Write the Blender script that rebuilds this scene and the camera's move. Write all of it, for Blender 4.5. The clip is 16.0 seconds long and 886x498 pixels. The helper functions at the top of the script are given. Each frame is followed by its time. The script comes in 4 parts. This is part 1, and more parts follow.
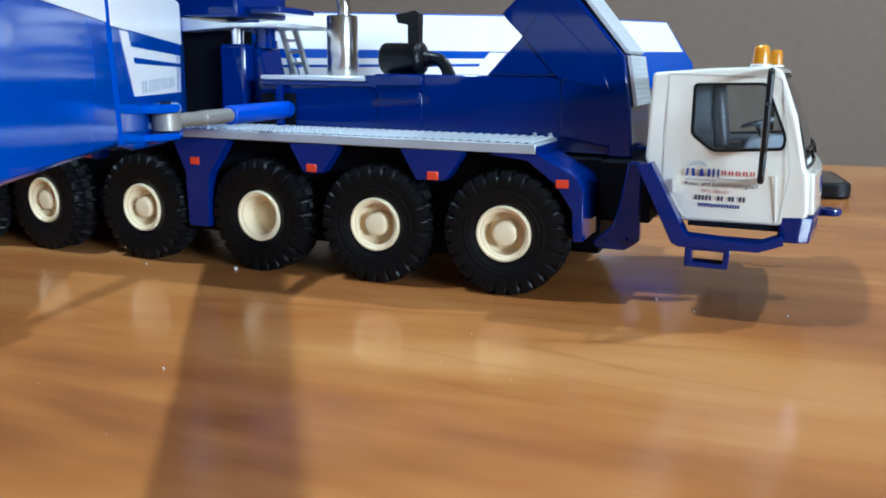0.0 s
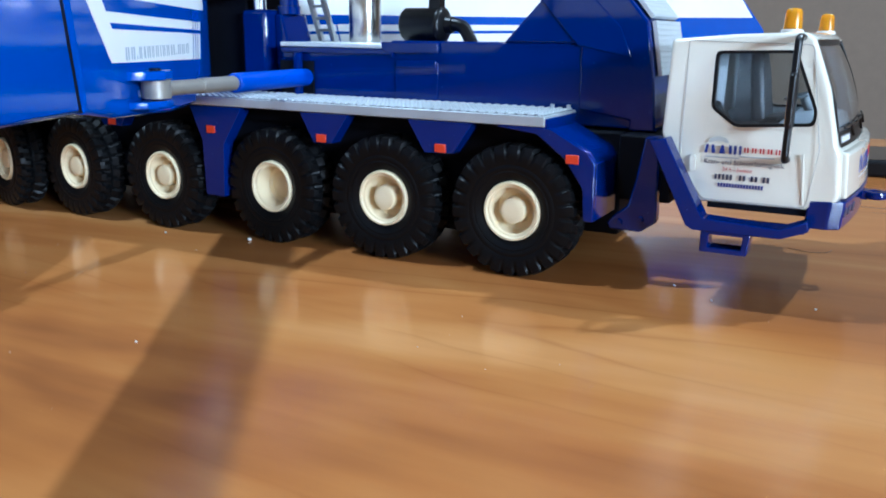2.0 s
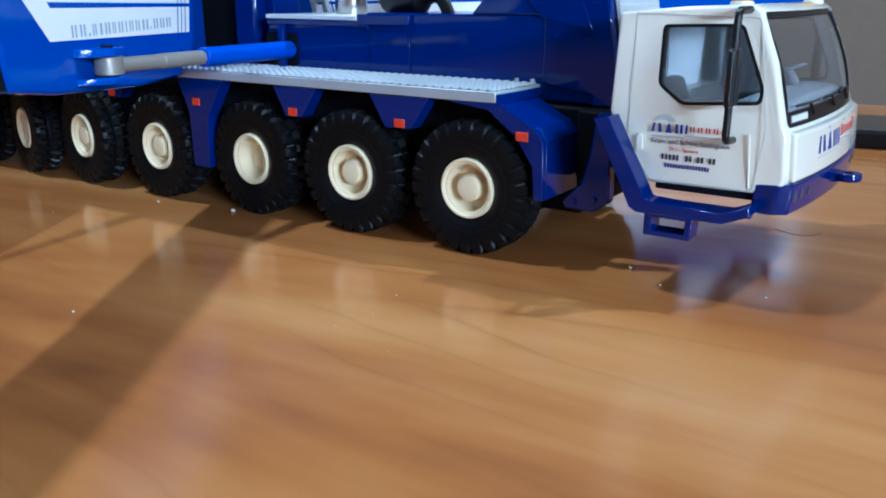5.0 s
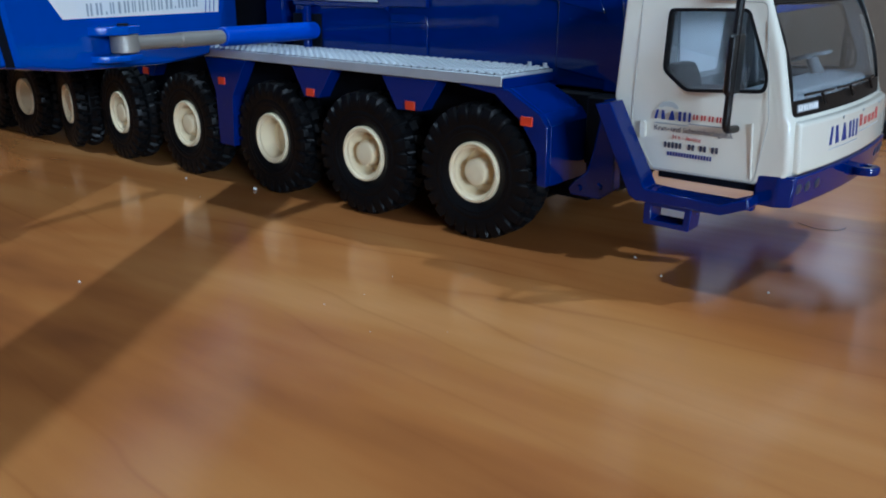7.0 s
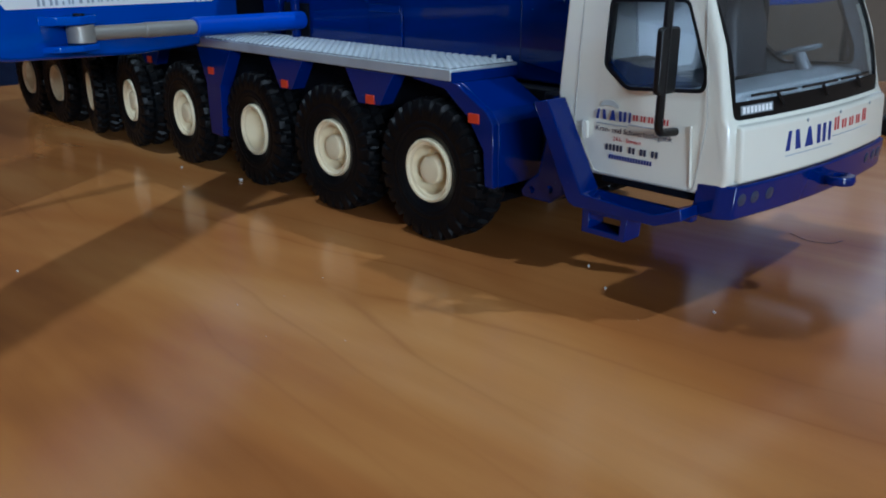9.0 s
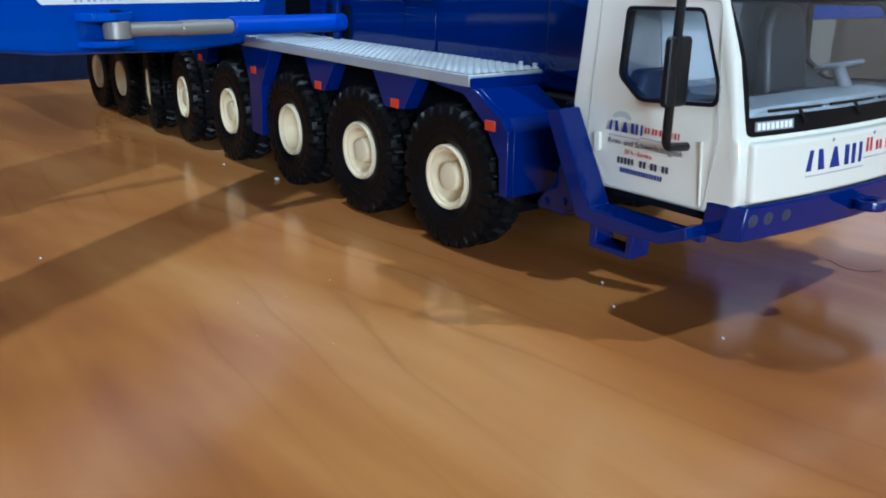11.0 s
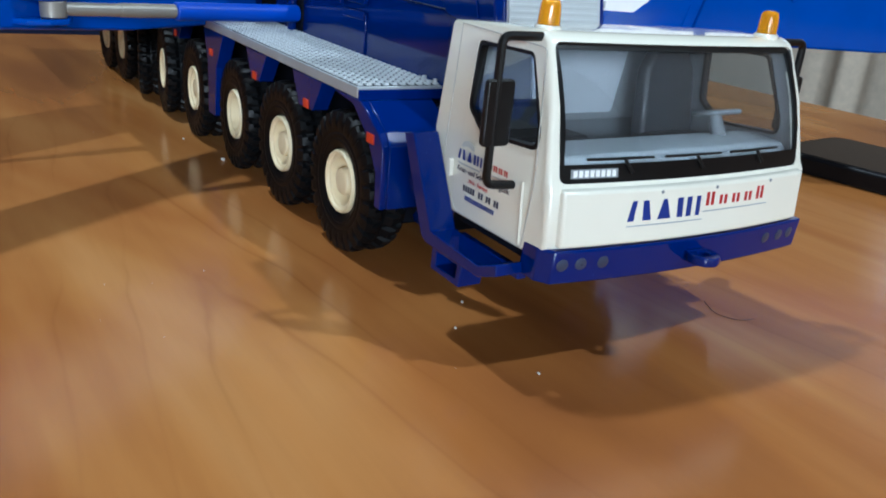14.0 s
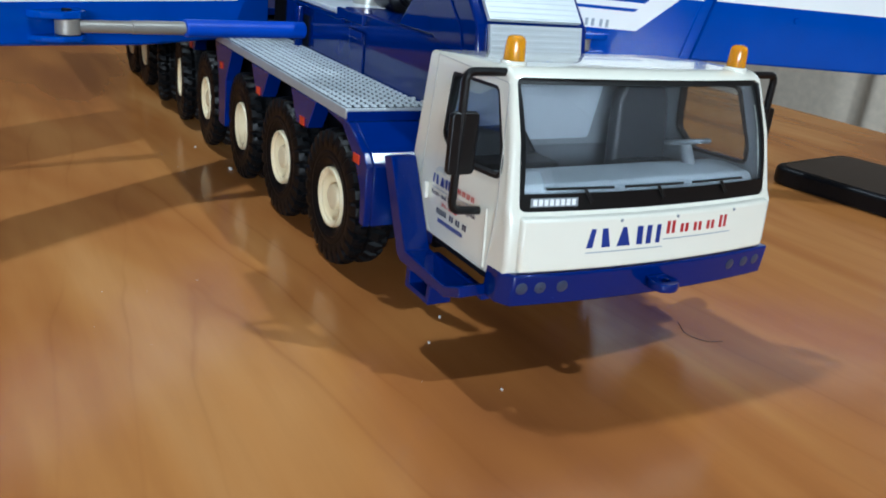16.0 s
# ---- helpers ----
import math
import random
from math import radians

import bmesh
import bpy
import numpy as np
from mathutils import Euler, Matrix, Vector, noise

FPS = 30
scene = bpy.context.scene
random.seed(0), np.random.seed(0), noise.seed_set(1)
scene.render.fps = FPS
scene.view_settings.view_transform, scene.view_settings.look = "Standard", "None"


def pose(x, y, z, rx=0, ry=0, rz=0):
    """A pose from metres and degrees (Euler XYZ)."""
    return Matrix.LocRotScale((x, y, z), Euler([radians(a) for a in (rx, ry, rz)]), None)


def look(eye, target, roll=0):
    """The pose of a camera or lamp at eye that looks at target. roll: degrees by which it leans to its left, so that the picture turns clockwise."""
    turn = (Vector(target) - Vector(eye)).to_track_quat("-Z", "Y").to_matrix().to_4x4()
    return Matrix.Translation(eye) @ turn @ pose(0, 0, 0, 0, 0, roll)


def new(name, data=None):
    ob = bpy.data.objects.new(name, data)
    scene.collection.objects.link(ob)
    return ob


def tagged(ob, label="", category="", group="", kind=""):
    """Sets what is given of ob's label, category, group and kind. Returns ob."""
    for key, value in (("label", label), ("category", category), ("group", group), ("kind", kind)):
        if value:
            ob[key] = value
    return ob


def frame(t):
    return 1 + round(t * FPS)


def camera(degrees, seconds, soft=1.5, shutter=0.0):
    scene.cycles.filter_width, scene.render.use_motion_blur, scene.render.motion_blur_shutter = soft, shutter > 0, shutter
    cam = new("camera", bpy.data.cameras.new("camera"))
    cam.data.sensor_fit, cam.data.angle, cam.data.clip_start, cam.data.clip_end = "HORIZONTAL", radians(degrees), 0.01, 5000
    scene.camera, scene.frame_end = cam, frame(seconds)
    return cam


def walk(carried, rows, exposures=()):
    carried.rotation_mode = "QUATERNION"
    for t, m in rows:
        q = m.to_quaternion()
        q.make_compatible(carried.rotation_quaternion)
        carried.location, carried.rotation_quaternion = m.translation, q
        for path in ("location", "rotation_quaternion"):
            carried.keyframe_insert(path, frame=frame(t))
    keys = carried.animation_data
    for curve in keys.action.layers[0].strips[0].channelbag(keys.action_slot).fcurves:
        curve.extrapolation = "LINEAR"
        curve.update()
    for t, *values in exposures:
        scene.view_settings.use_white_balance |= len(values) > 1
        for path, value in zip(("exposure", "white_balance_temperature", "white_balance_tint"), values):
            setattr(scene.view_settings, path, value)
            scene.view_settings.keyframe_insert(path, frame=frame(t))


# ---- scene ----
cam = camera(56.06, 16.0, soft=1.9)
PATH = [
    (0, (0.0615, -0.19095, 0.05574), (-0.67204, 1.61931, -0.37422), 0.60),
    (0.5, (0.06425, -0.1867, 0.05584), (-0.68843, 1.61369, -0.38244), 0.44),
    (1, (0.06666, -0.18333, 0.05543), (-0.71024, 1.60003, -0.40939), 0.35),
    (1.5, (0.072, -0.17794, 0.05508), (-0.78531, 1.56297, -0.42891), 0.68),
    (2, (0.07593, -0.17368, 0.05552), (-0.84411, 1.52941, -0.44751), 0.60),
    (2.5, (0.07844, -0.16855, 0.05588), (-0.87958, 1.51228, -0.45109), 0.71),
    (3, (0.08649, -0.16089, 0.05672), (-0.94984, 1.46315, -0.48042), 0.15),
    (3.5, (0.09109, -0.15566, 0.056), (-0.9708, 1.43462, -0.53), 0.10),
    (4, (0.09597, -0.15521, 0.05732), (-0.9807, 1.42322, -0.53374), 0.04),
    (6.5, (0.108, -0.15668, 0.05858), (-1.03399, 1.37644, -0.52913), 0.12),
    (7, (0.11246, -0.14726, 0.0581), (-1.09551, 1.31939, -0.56621), 0.36),
    (7.5, (0.11498, -0.13822, 0.05832), (-1.14756, 1.26074, -0.61169), 0.16),
    (8, (0.11741, -0.13358, 0.05818), (-1.16982, 1.23944, -0.61847), 0.03),
    (8.5, (0.12574, -0.1257, 0.05894), (-1.20853, 1.20128, -0.61846), -0.22),
    (9, (0.13028, -0.11887, 0.0585), (-1.24203, 1.18129, -0.59444), 0.02),
    (11.5, (0.13744, -0.10405, 0.05794), (-1.37339, 1.03208, -0.59519), 1.37),
    (12, (0.1393, -0.09644, 0.06045), (-1.37563, 1.0203, -0.61622), 2.55),
    (12.5, (0.14554, -0.08133, 0.06218), (-1.40755, 0.98138, -0.61498), 3.85),
    (13, (0.14995, -0.08071, 0.06268), (-1.39881, 0.99631, -0.60168), 4.08),
    (13.5, (0.15408, -0.07904, 0.06431), (-1.40388, 0.97449, -0.61601), 4.96),
    (14, (0.15989, -0.07698, 0.06875), (-1.39932, 0.95572, -0.64006), 5.65),
    (14.5, (0.16461, -0.07257, 0.07291), (-1.41454, 0.91443, -0.65654), 5.85),
    (15, (0.16623, -0.07213, 0.07381), (-1.42174, 0.9089, -0.64447), 6.21),
    (15.5, (0.16723, -0.07093, 0.07406), (-1.42745, 0.90549, -0.63558), 5.98),
    (16, (0.16979, -0.07116, 0.07592), (-1.42679, 0.89572, -0.64248), 6.24),
]
walk(cam, [(t, look(eye, target, roll)) for t, eye, target, roll in PATH],
     [(0, -0.05, 5350, 5), (2.0, 0.0, 5120, 5), (4.0, -0.18, 4880, 5), (6.5, -0.52, 5020, 5), (7.0, -0.85, 5180, 5), (9.0, -1.12, 5270, 5), (11.0, -0.52, 5300, 5), (11.5, -0.25, 5300, 5),
      (12.5, -0.54, 5500, 5), (16.0, -0.60, 5750, 5)])

# ---- world and light ----
world = bpy.data.worlds.new("world")
scene.world = world
world.use_nodes = True
wn = world.node_tree
sky = wn.nodes.new("ShaderNodeTexSky")
sky.sky_type = "NISHITA"
sky.sun_disc = False
sky.sun_elevation = radians(35)
sky.sun_rotation = radians(200)
wn.nodes["Background"].inputs[1].default_value = 0.1
wn.links.new(sky.outputs[0], wn.nodes["Background"].inputs[0])


def lamp(name, kind, eye, target, power, size, colour, size_y=None):
    data = bpy.data.lights.new(name, kind)
    data.energy = power
    data.color = colour
    if kind == "AREA":
        data.shape = "RECTANGLE" if size_y else "DISK"
        data.size = size
        if size_y:
            data.size_y = size_y
    else:
        data.shadow_soft_size = size
    ob = new(name, data)
    ob.matrix_world = look(eye, target)
    return ob


LAMP_A, LAMP_B = (-0.555, -0.255, 1.50), (0.855, 0.685, 1.50)
lamp("bulb_light", "AREA", LAMP_A, (0, 0, 0), 20.0, 0.075, (0.85, 0.95, 1.0))
lamp("bulb_light", "AREA", LAMP_B, (0, 0, 0), 23.5, 0.06, (0.85, 0.95, 1.0))
lamp("window_light", "AREA", (2.07, 0.15, 0.20), (0.0, 0.15, 0.20), 2.5, 1.4, (0.82, 0.93, 1.0), 0.36)
lamp("window_light", "AREA", (2.07, -1.10, 0.50), (0.0, -1.10, 0.50), 100.0, 0.78, (0.84, 0.93, 1.0), 0.36)
lamp("window_light", "AREA", (-0.46, 1.585, 0.54), (-0.46, 0.0, 0.54), 0.95, 0.46, (0.80, 0.86, 1.0), 0.30)


# ---- materials ----
def material(name):
    m = bpy.data.materials.new(name)
    m.use_nodes = True
    t = m.node_tree
    return m, t, t.nodes["Principled BSDF"], t.nodes.new("ShaderNodeTexCoord")


def link(t, a, b):
    t.links.new(a, b)


def noise_tex(t, coord, scale, detail=4.0, rough=0.55, stretch=None, distort=0.0):
    n = t.nodes.new("ShaderNodeTexNoise")
    n.inputs["Scale"].default_value = scale
    n.inputs["Detail"].default_value = detail
    n.inputs["Roughness"].default_value = rough
    n.inputs["Distortion"].default_value = distort
    source = coord.outputs["Object"]
    if stretch:
        mp = t.nodes.new("ShaderNodeMapping")
        mp.inputs["Scale"].default_value = stretch
        link(t, source, mp.inputs[0])
        source = mp.outputs[0]
    link(t, source, n.inputs["Vector"])
    return n


def ramp(t, value, stops):
    r = t.nodes.new("ShaderNodeValToRGB")
    while len(r.color_ramp.elements) < len(stops):
        r.color_ramp.elements.new(0.5)
    for e, (p, c) in zip(r.color_ramp.elements, stops):
        e.position, e.color = p, (*c, 1)
    link(t, value, r.inputs[0])
    return r


def paint(name, colour, rough=0.3, metal=0.0, coat=0.0, vary=0.12, grain=900.0, bump=0.06, spec=0.5, wear_glints=None):
    """A painted, cast or moulded surface with two scales of unevenness."""
    m, t, b, c = material(name)
    big = noise_tex(t, c, 60.0, 3)
    lo = tuple(max(0.0, v * (1 - vary)) for v in colour)
    hi = tuple(min(1.0, v * (1 + vary)) for v in colour)
    r = ramp(t, big.outputs[0], [(0.3, lo), (0.7, hi)])
    out = r.outputs[0]
    fine = noise_tex(t, c, grain, 3)
    # flecks mixed into the colour: wear on the metals, painted glints on the blue
    if wear_glints:
        spots = noise_tex(t, c, 1400.0, 2)
        mask = ramp(t, spots.outputs[0], [(0.74, (0, 0, 0)), (0.78, (1, 1, 1))])
        mix = t.nodes.new("ShaderNodeMix")
        mix.data_type = "RGBA"
        link(t, mask.outputs[0], mix.inputs[0])
        link(t, out, mix.inputs[6])
        mix.inputs[7].default_value = (*wear_glints, 1)
        out = mix.outputs[2]
    link(t, out, b.inputs["Base Color"])
    rr = t.nodes.new("ShaderNodeMapRange")
    rr.inputs[3].default_value, rr.inputs[4].default_value = rough * 0.92, min(1.0, rough * 1.12)
    link(t, fine.outputs[0], rr.inputs[0])
    link(t, rr.outputs[0], b.inputs["Roughness"])
    b.inputs["Metallic"].default_value = metal
    b.inputs["Coat Weight"].default_value = coat
    b.inputs["Coat Roughness"].default_value = 0.08
    b.inputs["Specular IOR Level"].default_value = spec
    bp = t.nodes.new("ShaderNodeBump")
    bp.inputs["Strength"].default_value = bump
    bp.inputs["Distance"].default_value = 0.0002
    link(t, fine.outputs[0], bp.inputs["Height"])
    link(t, bp.outputs[0], b.inputs["Normal"])
    return m


# the lighter flecks are small glints and dust put into the colour
BLUE = paint("blue_paint", (0.0002, 0.0132, 0.130), 0.065, spec=0.40, vary=0.08, grain=1200, bump=0.008, wear_glints=(0.05, 0.12, 0.40))
BLUE_CRINKLED = paint("crinkled_blue_paint", (0.0002, 0.0132, 0.130), 0.17, spec=0.42, vary=0.08, grain=900, bump=0.06)
BLUE_MID = paint("arm_blue_paint", (0.0008, 0.056, 0.38), 0.10, spec=0.22, vary=0.06, bump=0.006)
BLUE_BRIGHT = paint("bright_blue_plastic", (0.002, 0.052, 0.43), 0.42, spec=0.35, vary=0.06, bump=0.04)
WHITE = paint("white_paint", (0.83, 0.81, 0.70), 0.24, coat=1.0, vary=0.012, bump=0.003)
LABEL = paint("white_print", (0.86, 0.87, 0.87), 0.35, coat=0.2, vary=0.02, bump=0.02)
INK_BLUE = paint("blue_ink", (0.008, 0.03, 0.22), 0.4, vary=0.05)
INK_RED = paint("red_ink", (0.45, 0.02, 0.02), 0.4, vary=0.05)
INK_GREY = paint("grey_ink", (0.34, 0.38, 0.42), 0.4, vary=0.1)
INK_PALE = paint("pale_grey_ink", (0.50, 0.53, 0.52), 0.4, vary=0.1)
INK_DARK = paint("dark_ink", (0.03, 0.035, 0.07), 0.4, vary=0.1)
SILVER = paint("silver_paint", (0.64, 0.67, 0.69), 0.36, metal=0.35, vary=0.06, grain=1500, bump=0.03)
STEEL = paint("worn_steel", (0.31, 0.29, 0.255), 0.42, metal=0.4, vary=0.15, grain=1600, bump=0.10, wear_glints=(0.08, 0.07, 0.06))
STUD_PAINT = paint("worn_silver_studs", (0.60, 0.64, 0.66), 0.32, metal=0.1, vary=0.10, bump=0.03)
BRUSHED = paint("brushed_silver", (0.60, 0.57, 0.52), 0.22, metal=1.0, vary=0.08, bump=0.03)
TREAD = paint("shaded_grimy_gap", (0.022, 0.030, 0.036), 0.7, vary=0.3, spec=0.2)
CHROME = paint("chrome", (0.75, 0.74, 0.72), 0.14, metal=1.0, vary=0.03, bump=0.02)
RUBBER = paint("black_rubber", (0.0035, 0.0038, 0.0045), 0.42, vary=0.25, grain=2000, bump=0.15, spec=0.15)
PLASTIC = paint("black_plastic", (0.004, 0.004, 0.0045), 0.36, spec=0.3, vary=0.15, bump=0.05)
# near black, so that the shade of undersides and gaps is in the colour
DARK = paint("shade_black", (0.005, 0.006, 0.010), 0.6, vary=0.2, spec=0.08)
CREAM = paint("cream_plastic", (0.78, 0.655, 0.42), 0.42, vary=0.05, bump=0.05)
GREY = paint("grey_plastic", (0.24, 0.265, 0.285), 0.45, vary=0.06, bump=0.05)
LINING = paint("mid_grey_plastic", (0.115, 0.125, 0.135), 0.5, vary=0.08, bump=0.03)
GREY_DARK = paint("dark_grey_plastic", (0.022, 0.024, 0.027), 0.5, vary=0.1, bump=0.05)
PALE = paint("pale_grey_plastic", (0.19, 0.20, 0.21), 0.5, vary=0.05, bump=0.03)
REAR_PATCH = paint("light_grey_plastic", (0.44, 0.465, 0.49), 0.4, vary=0.03, bump=0.02)
PLATE = paint("dull_silver_plate", (0.42, 0.45, 0.475), 0.40, metal=0.3, vary=0.10, grain=1500, bump=0.04, wear_glints=(0.15, 0.16, 0.17))
ORANGE_RED = paint("red_reflector", (0.62, 0.045, 0.012), 0.35, vary=0.08)
SEAM = paint("seam_line", (0.42, 0.41, 0.38), 0.5, vary=0.05)


def clear(name, colour, rough=0.0, ior=1.45, weight=1.0):
    m, t, b, c = material(name)
    b.inputs["Base Color"].default_value = (*colour, 1)
    b.inputs["Roughness"].default_value = rough
    b.inputs["IOR"].default_value = ior
    b.inputs["Transmission Weight"].default_value = weight
    n = noise_tex(t, c, 300.0, 2)
    rr = t.nodes.new("ShaderNodeMapRange")
    rr.inputs[3].default_value, rr.inputs[4].default_value = rough, rough + 0.03
    link(t, n.outputs[0], rr.inputs[0])
    link(t, rr.outputs[0], b.inputs["Roughness"])
    return m


GLASS = clear("clear_glazing", (0.82, 0.87, 0.90), 0.0, 1.5)
AMBER = clear("amber_plastic", (1.0, 0.44, 0.01), 0.12, 1.45, 0.55)
# the small diffuse share is a painted veil for reflections of the bright room
SCREEN_GLASS = clear("veiled_windscreen_glazing", (0.74, 0.77, 0.80), 0.0, 1.62, 0.993)
LENS = paint("headlight_lens", (0.036, 0.048, 0.085), 0.28, vary=0.2, spec=0.45)


def wood(name):
    m, t, b, c = material(name)
    # broad clouds of light and dark along the boards
    broad = noise_tex(t, c, 7.0, 3, 0.55, (0.8, 2.6, 1.0), 0.8)
    base = ramp(t, broad.outputs[0], [(0.30, (0.25, 0.084, 0.025)), (0.45, (0.39, 0.142, 0.036)), (0.57, (0.47, 0.195, 0.054)), (0.72, (0.57, 0.275, 0.095))])
    # growth lines in nested arches that run out along the boards
    def calc(op, p, q=None):
        n = t.nodes.new("ShaderNodeMath")
        n.operation = op
        for i, v in enumerate((p, q)):
            if v is None:
                continue
            if isinstance(v, (int, float)):
                n.inputs[i].default_value = v
            else:
                link(t, v, n.inputs[i])
        return n.outputs[0]

    xyz = t.nodes.new("ShaderNodeSeparateXYZ")
    link(t, c.outputs["Object"], xyz.inputs[0])
    flow = noise_tex(t, c, 20.0, 3, 0.5, (0.55, 1.5, 1.0), 0.2)
    dy = calc("DIVIDE", calc("ADD", xyz.outputs[1], 0.033), 0.0075)
    arch = calc("SQRT", calc("ADD", calc("MULTIPLY", dy, dy), 1.0))
    field = calc("SUBTRACT", calc("DIVIDE", calc("ADD", xyz.outputs[0], 0.045), 0.085), calc("MULTIPLY", arch, 0.73))
    field = calc("ADD", field, calc("MULTIPLY", calc("SUBTRACT", flow.outputs[0], 0.5), 1.1))
    saw = calc("FRACT", field)
    line = ramp(t, saw, [(0.0, (0.62, 0.50, 0.42)), (0.06, (0.93, 0.90, 0.86)), (0.40, (1.05, 1.05, 1.05)), (0.86, (0.95, 0.92, 0.89)), (0.96, (0.84, 0.77, 0.71)), (1.0, (0.62, 0.50, 0.42))])
    patch = noise_tex(t, c, 11.0, 2, 0.5, (0.6, 1.6, 1.0))
    amount = t.nodes.new("ShaderNodeMapRange")
    amount.inputs[1].default_value, amount.inputs[2].default_value = 0.44, 0.68
    amount.inputs[3].default_value, amount.inputs[4].default_value = 0.0, 0.62
    link(t, patch.outputs[0], amount.inputs[0])
    fibre = noise_tex(t, c, 130.0, 4, 0.6, (0.12, 1.6, 1.0))
    thread = ramp(t, fibre.outputs[0], [(0.30, (0.88, 0.85, 0.82)), (0.60, (1.03, 1.03, 1.03))])
    m1 = t.nodes.new("ShaderNodeMix")
    m1.data_type, m1.blend_type = "RGBA", "MULTIPLY"
    link(t, amount.outputs[0], m1.inputs[0])
    link(t, base.outputs[0], m1.inputs[6])
    link(t, line.outputs[0], m1.inputs[7])
    m2 = t.nodes.new("ShaderNodeMix")
    m2.data_type, m2.blend_type = "RGBA", "MULTIPLY"
    m2.inputs[0].default_value = 0.5
    link(t, m1.outputs[2], m2.inputs[6])
    link(t, thread.outputs[0], m2.inputs[7])
    link(t, m2.outputs[2], b.inputs["Base Color"])
    smear = noise_tex(t, c, 14.0, 4, 0.6)
    rr = t.nodes.new("ShaderNodeMapRange")
    rr.inputs[3].default_value, rr.inputs[4].default_value = 0.14, 0.22
    link(t, smear.outputs[0], rr.inputs[0])
    link(t, rr.outputs[0], b.inputs["Roughness"])
    bp = t.nodes.new("ShaderNodeBump")
    bp.inputs["Strength"].default_value = 0.03
    bp.inputs["Distance"].default_value = 0.0003
    link(t, fibre.outputs[0], bp.inputs["Height"])
    link(t, bp.outputs[0], b.inputs["Normal"])
    return m


WOOD = wood("varnished_wood")
WALL = paint("beige_wall_paint", (0.28, 0.203, 0.148), 0.85, vary=0.05, grain=60, bump=0.1)
CEILING = paint("ceiling_paint", (0.24, 0.23, 0.215), 0.9, vary=0.03, grain=60, bump=0.1)
FLOOR = paint("floor_tile", (0.10, 0.075, 0.055), 0.5, vary=0.12, grain=30, bump=0.1)
CURTAIN = paint("curtain_cloth", (0.72, 0.61, 0.49), 0.9, vary=0.08, grain=300, bump=0.2)
FRAME = paint("window_frame_paint", (0.72, 0.70, 0.66), 0.5, vary=0.03)
SCREEN = paint("black_glass", (0.006, 0.006, 0.007), 0.10, vary=0.1, bump=0.0, coat=0.2)
CASE = paint("black_case", (0.005, 0.005, 0.006), 0.4, vary=0.1, spec=0.2)
NAVY_CLOTH = paint("navy_cloth", (0.010, 0.014, 0.035), 0.9, vary=0.2, grain=400, bump=0.3, spec=0.1)
CRUMB = paint("pale_crumb", (0.55, 0.50, 0.44), 0.8, vary=0.1)
HAIR = paint("dark_fibre", (0.03, 0.02, 0.015), 0.5)


# ---- mesh tools: all lengths in millimetres ----
MM = 0.001


def finish(bm, sharp=0.6):
    bmesh.ops.recalc_face_normals(bm, faces=bm.faces[:])
    for f in bm.faces:
        f.smooth = True
    for e in bm.edges:
        e.smooth = len(e.link_faces) == 2 and e.calc_face_angle(3.0) < sharp


def mesh_of(name, bm, sharp=0.6):
    finish(bm, sharp)
    bmesh.ops.scale(bm, vec=(MM, MM, MM), verts=bm.verts[:])
    data = bpy.data.meshes.new(name)
    bm.to_mesh(data)
    bm.free()
    return data


def part(name, bm, mat, parent=None, label="", bevel=0.0, sharp=0.6, segments=2):
    ob = new(name, mesh_of(name, bm, sharp))
    ob.data.materials.append(mat)
    if parent is not None:
        ob.parent = parent
    if label:
        tagged(ob, label)
    if bevel:
        mod = ob.modifiers.new("rounding", "BEVEL")
        mod.width, mod.segments, mod.limit_method, mod.angle_limit = bevel * MM, segments, "ANGLE", radians(28)
        mod.harden_normals = False
    return ob


def box(bm, x0, x1, y0, y1, z0, z1):
    v = [bm.verts.new((x, y, z)) for z in (z0, z1) for x, y in ((x0, y0), (x1, y0), (x1, y1), (x0, y1))]
    for q in ((0, 1, 2, 3), (4, 5, 6, 7), (0, 1, 5, 4), (1, 2, 6, 5), (2, 3, 7, 6), (3, 0, 4, 7)):
        bm.faces.new([v[i] for i in q])
    return v


def prism(bm, poly, place_a, place_b):
    """A solid between two placings of the same outline."""
    a = [bm.verts.new(place_a(p)) for p in poly]
    b = [bm.verts.new(place_b(p)) for p in poly]
    n = len(poly)
    bm.faces.new(a)
    bm.faces.new(b[::-1])
    for i in range(n):
        bm.faces.new((a[i], a[(i + 1) % n], b[(i + 1) % n], b[i]))
    return a + b


def side(bm, poly, y0, y1):
    return prism(bm, poly, lambda p: (p[0], y0, p[1]), lambda p: (p[0], y1, p[1]))


def frame_ring(bm, outer, inner, place_a, place_b):
    """A frame: a closed band between two outlines of the same count, with depth."""
    n = len(outer)
    rings = [[bm.verts.new(f(p)) for p in loop] for f in (place_a, place_b) for loop in (outer, inner)]
    oa, ia, ob_, ib = rings
    for i in range(n):
        j = (i + 1) % n
        for q in ((oa, ia), (ia, ib), (ib, ob_), (ob_, oa)):
            bm.faces.new((q[0][i], q[0][j], q[1][j], q[1][i]))


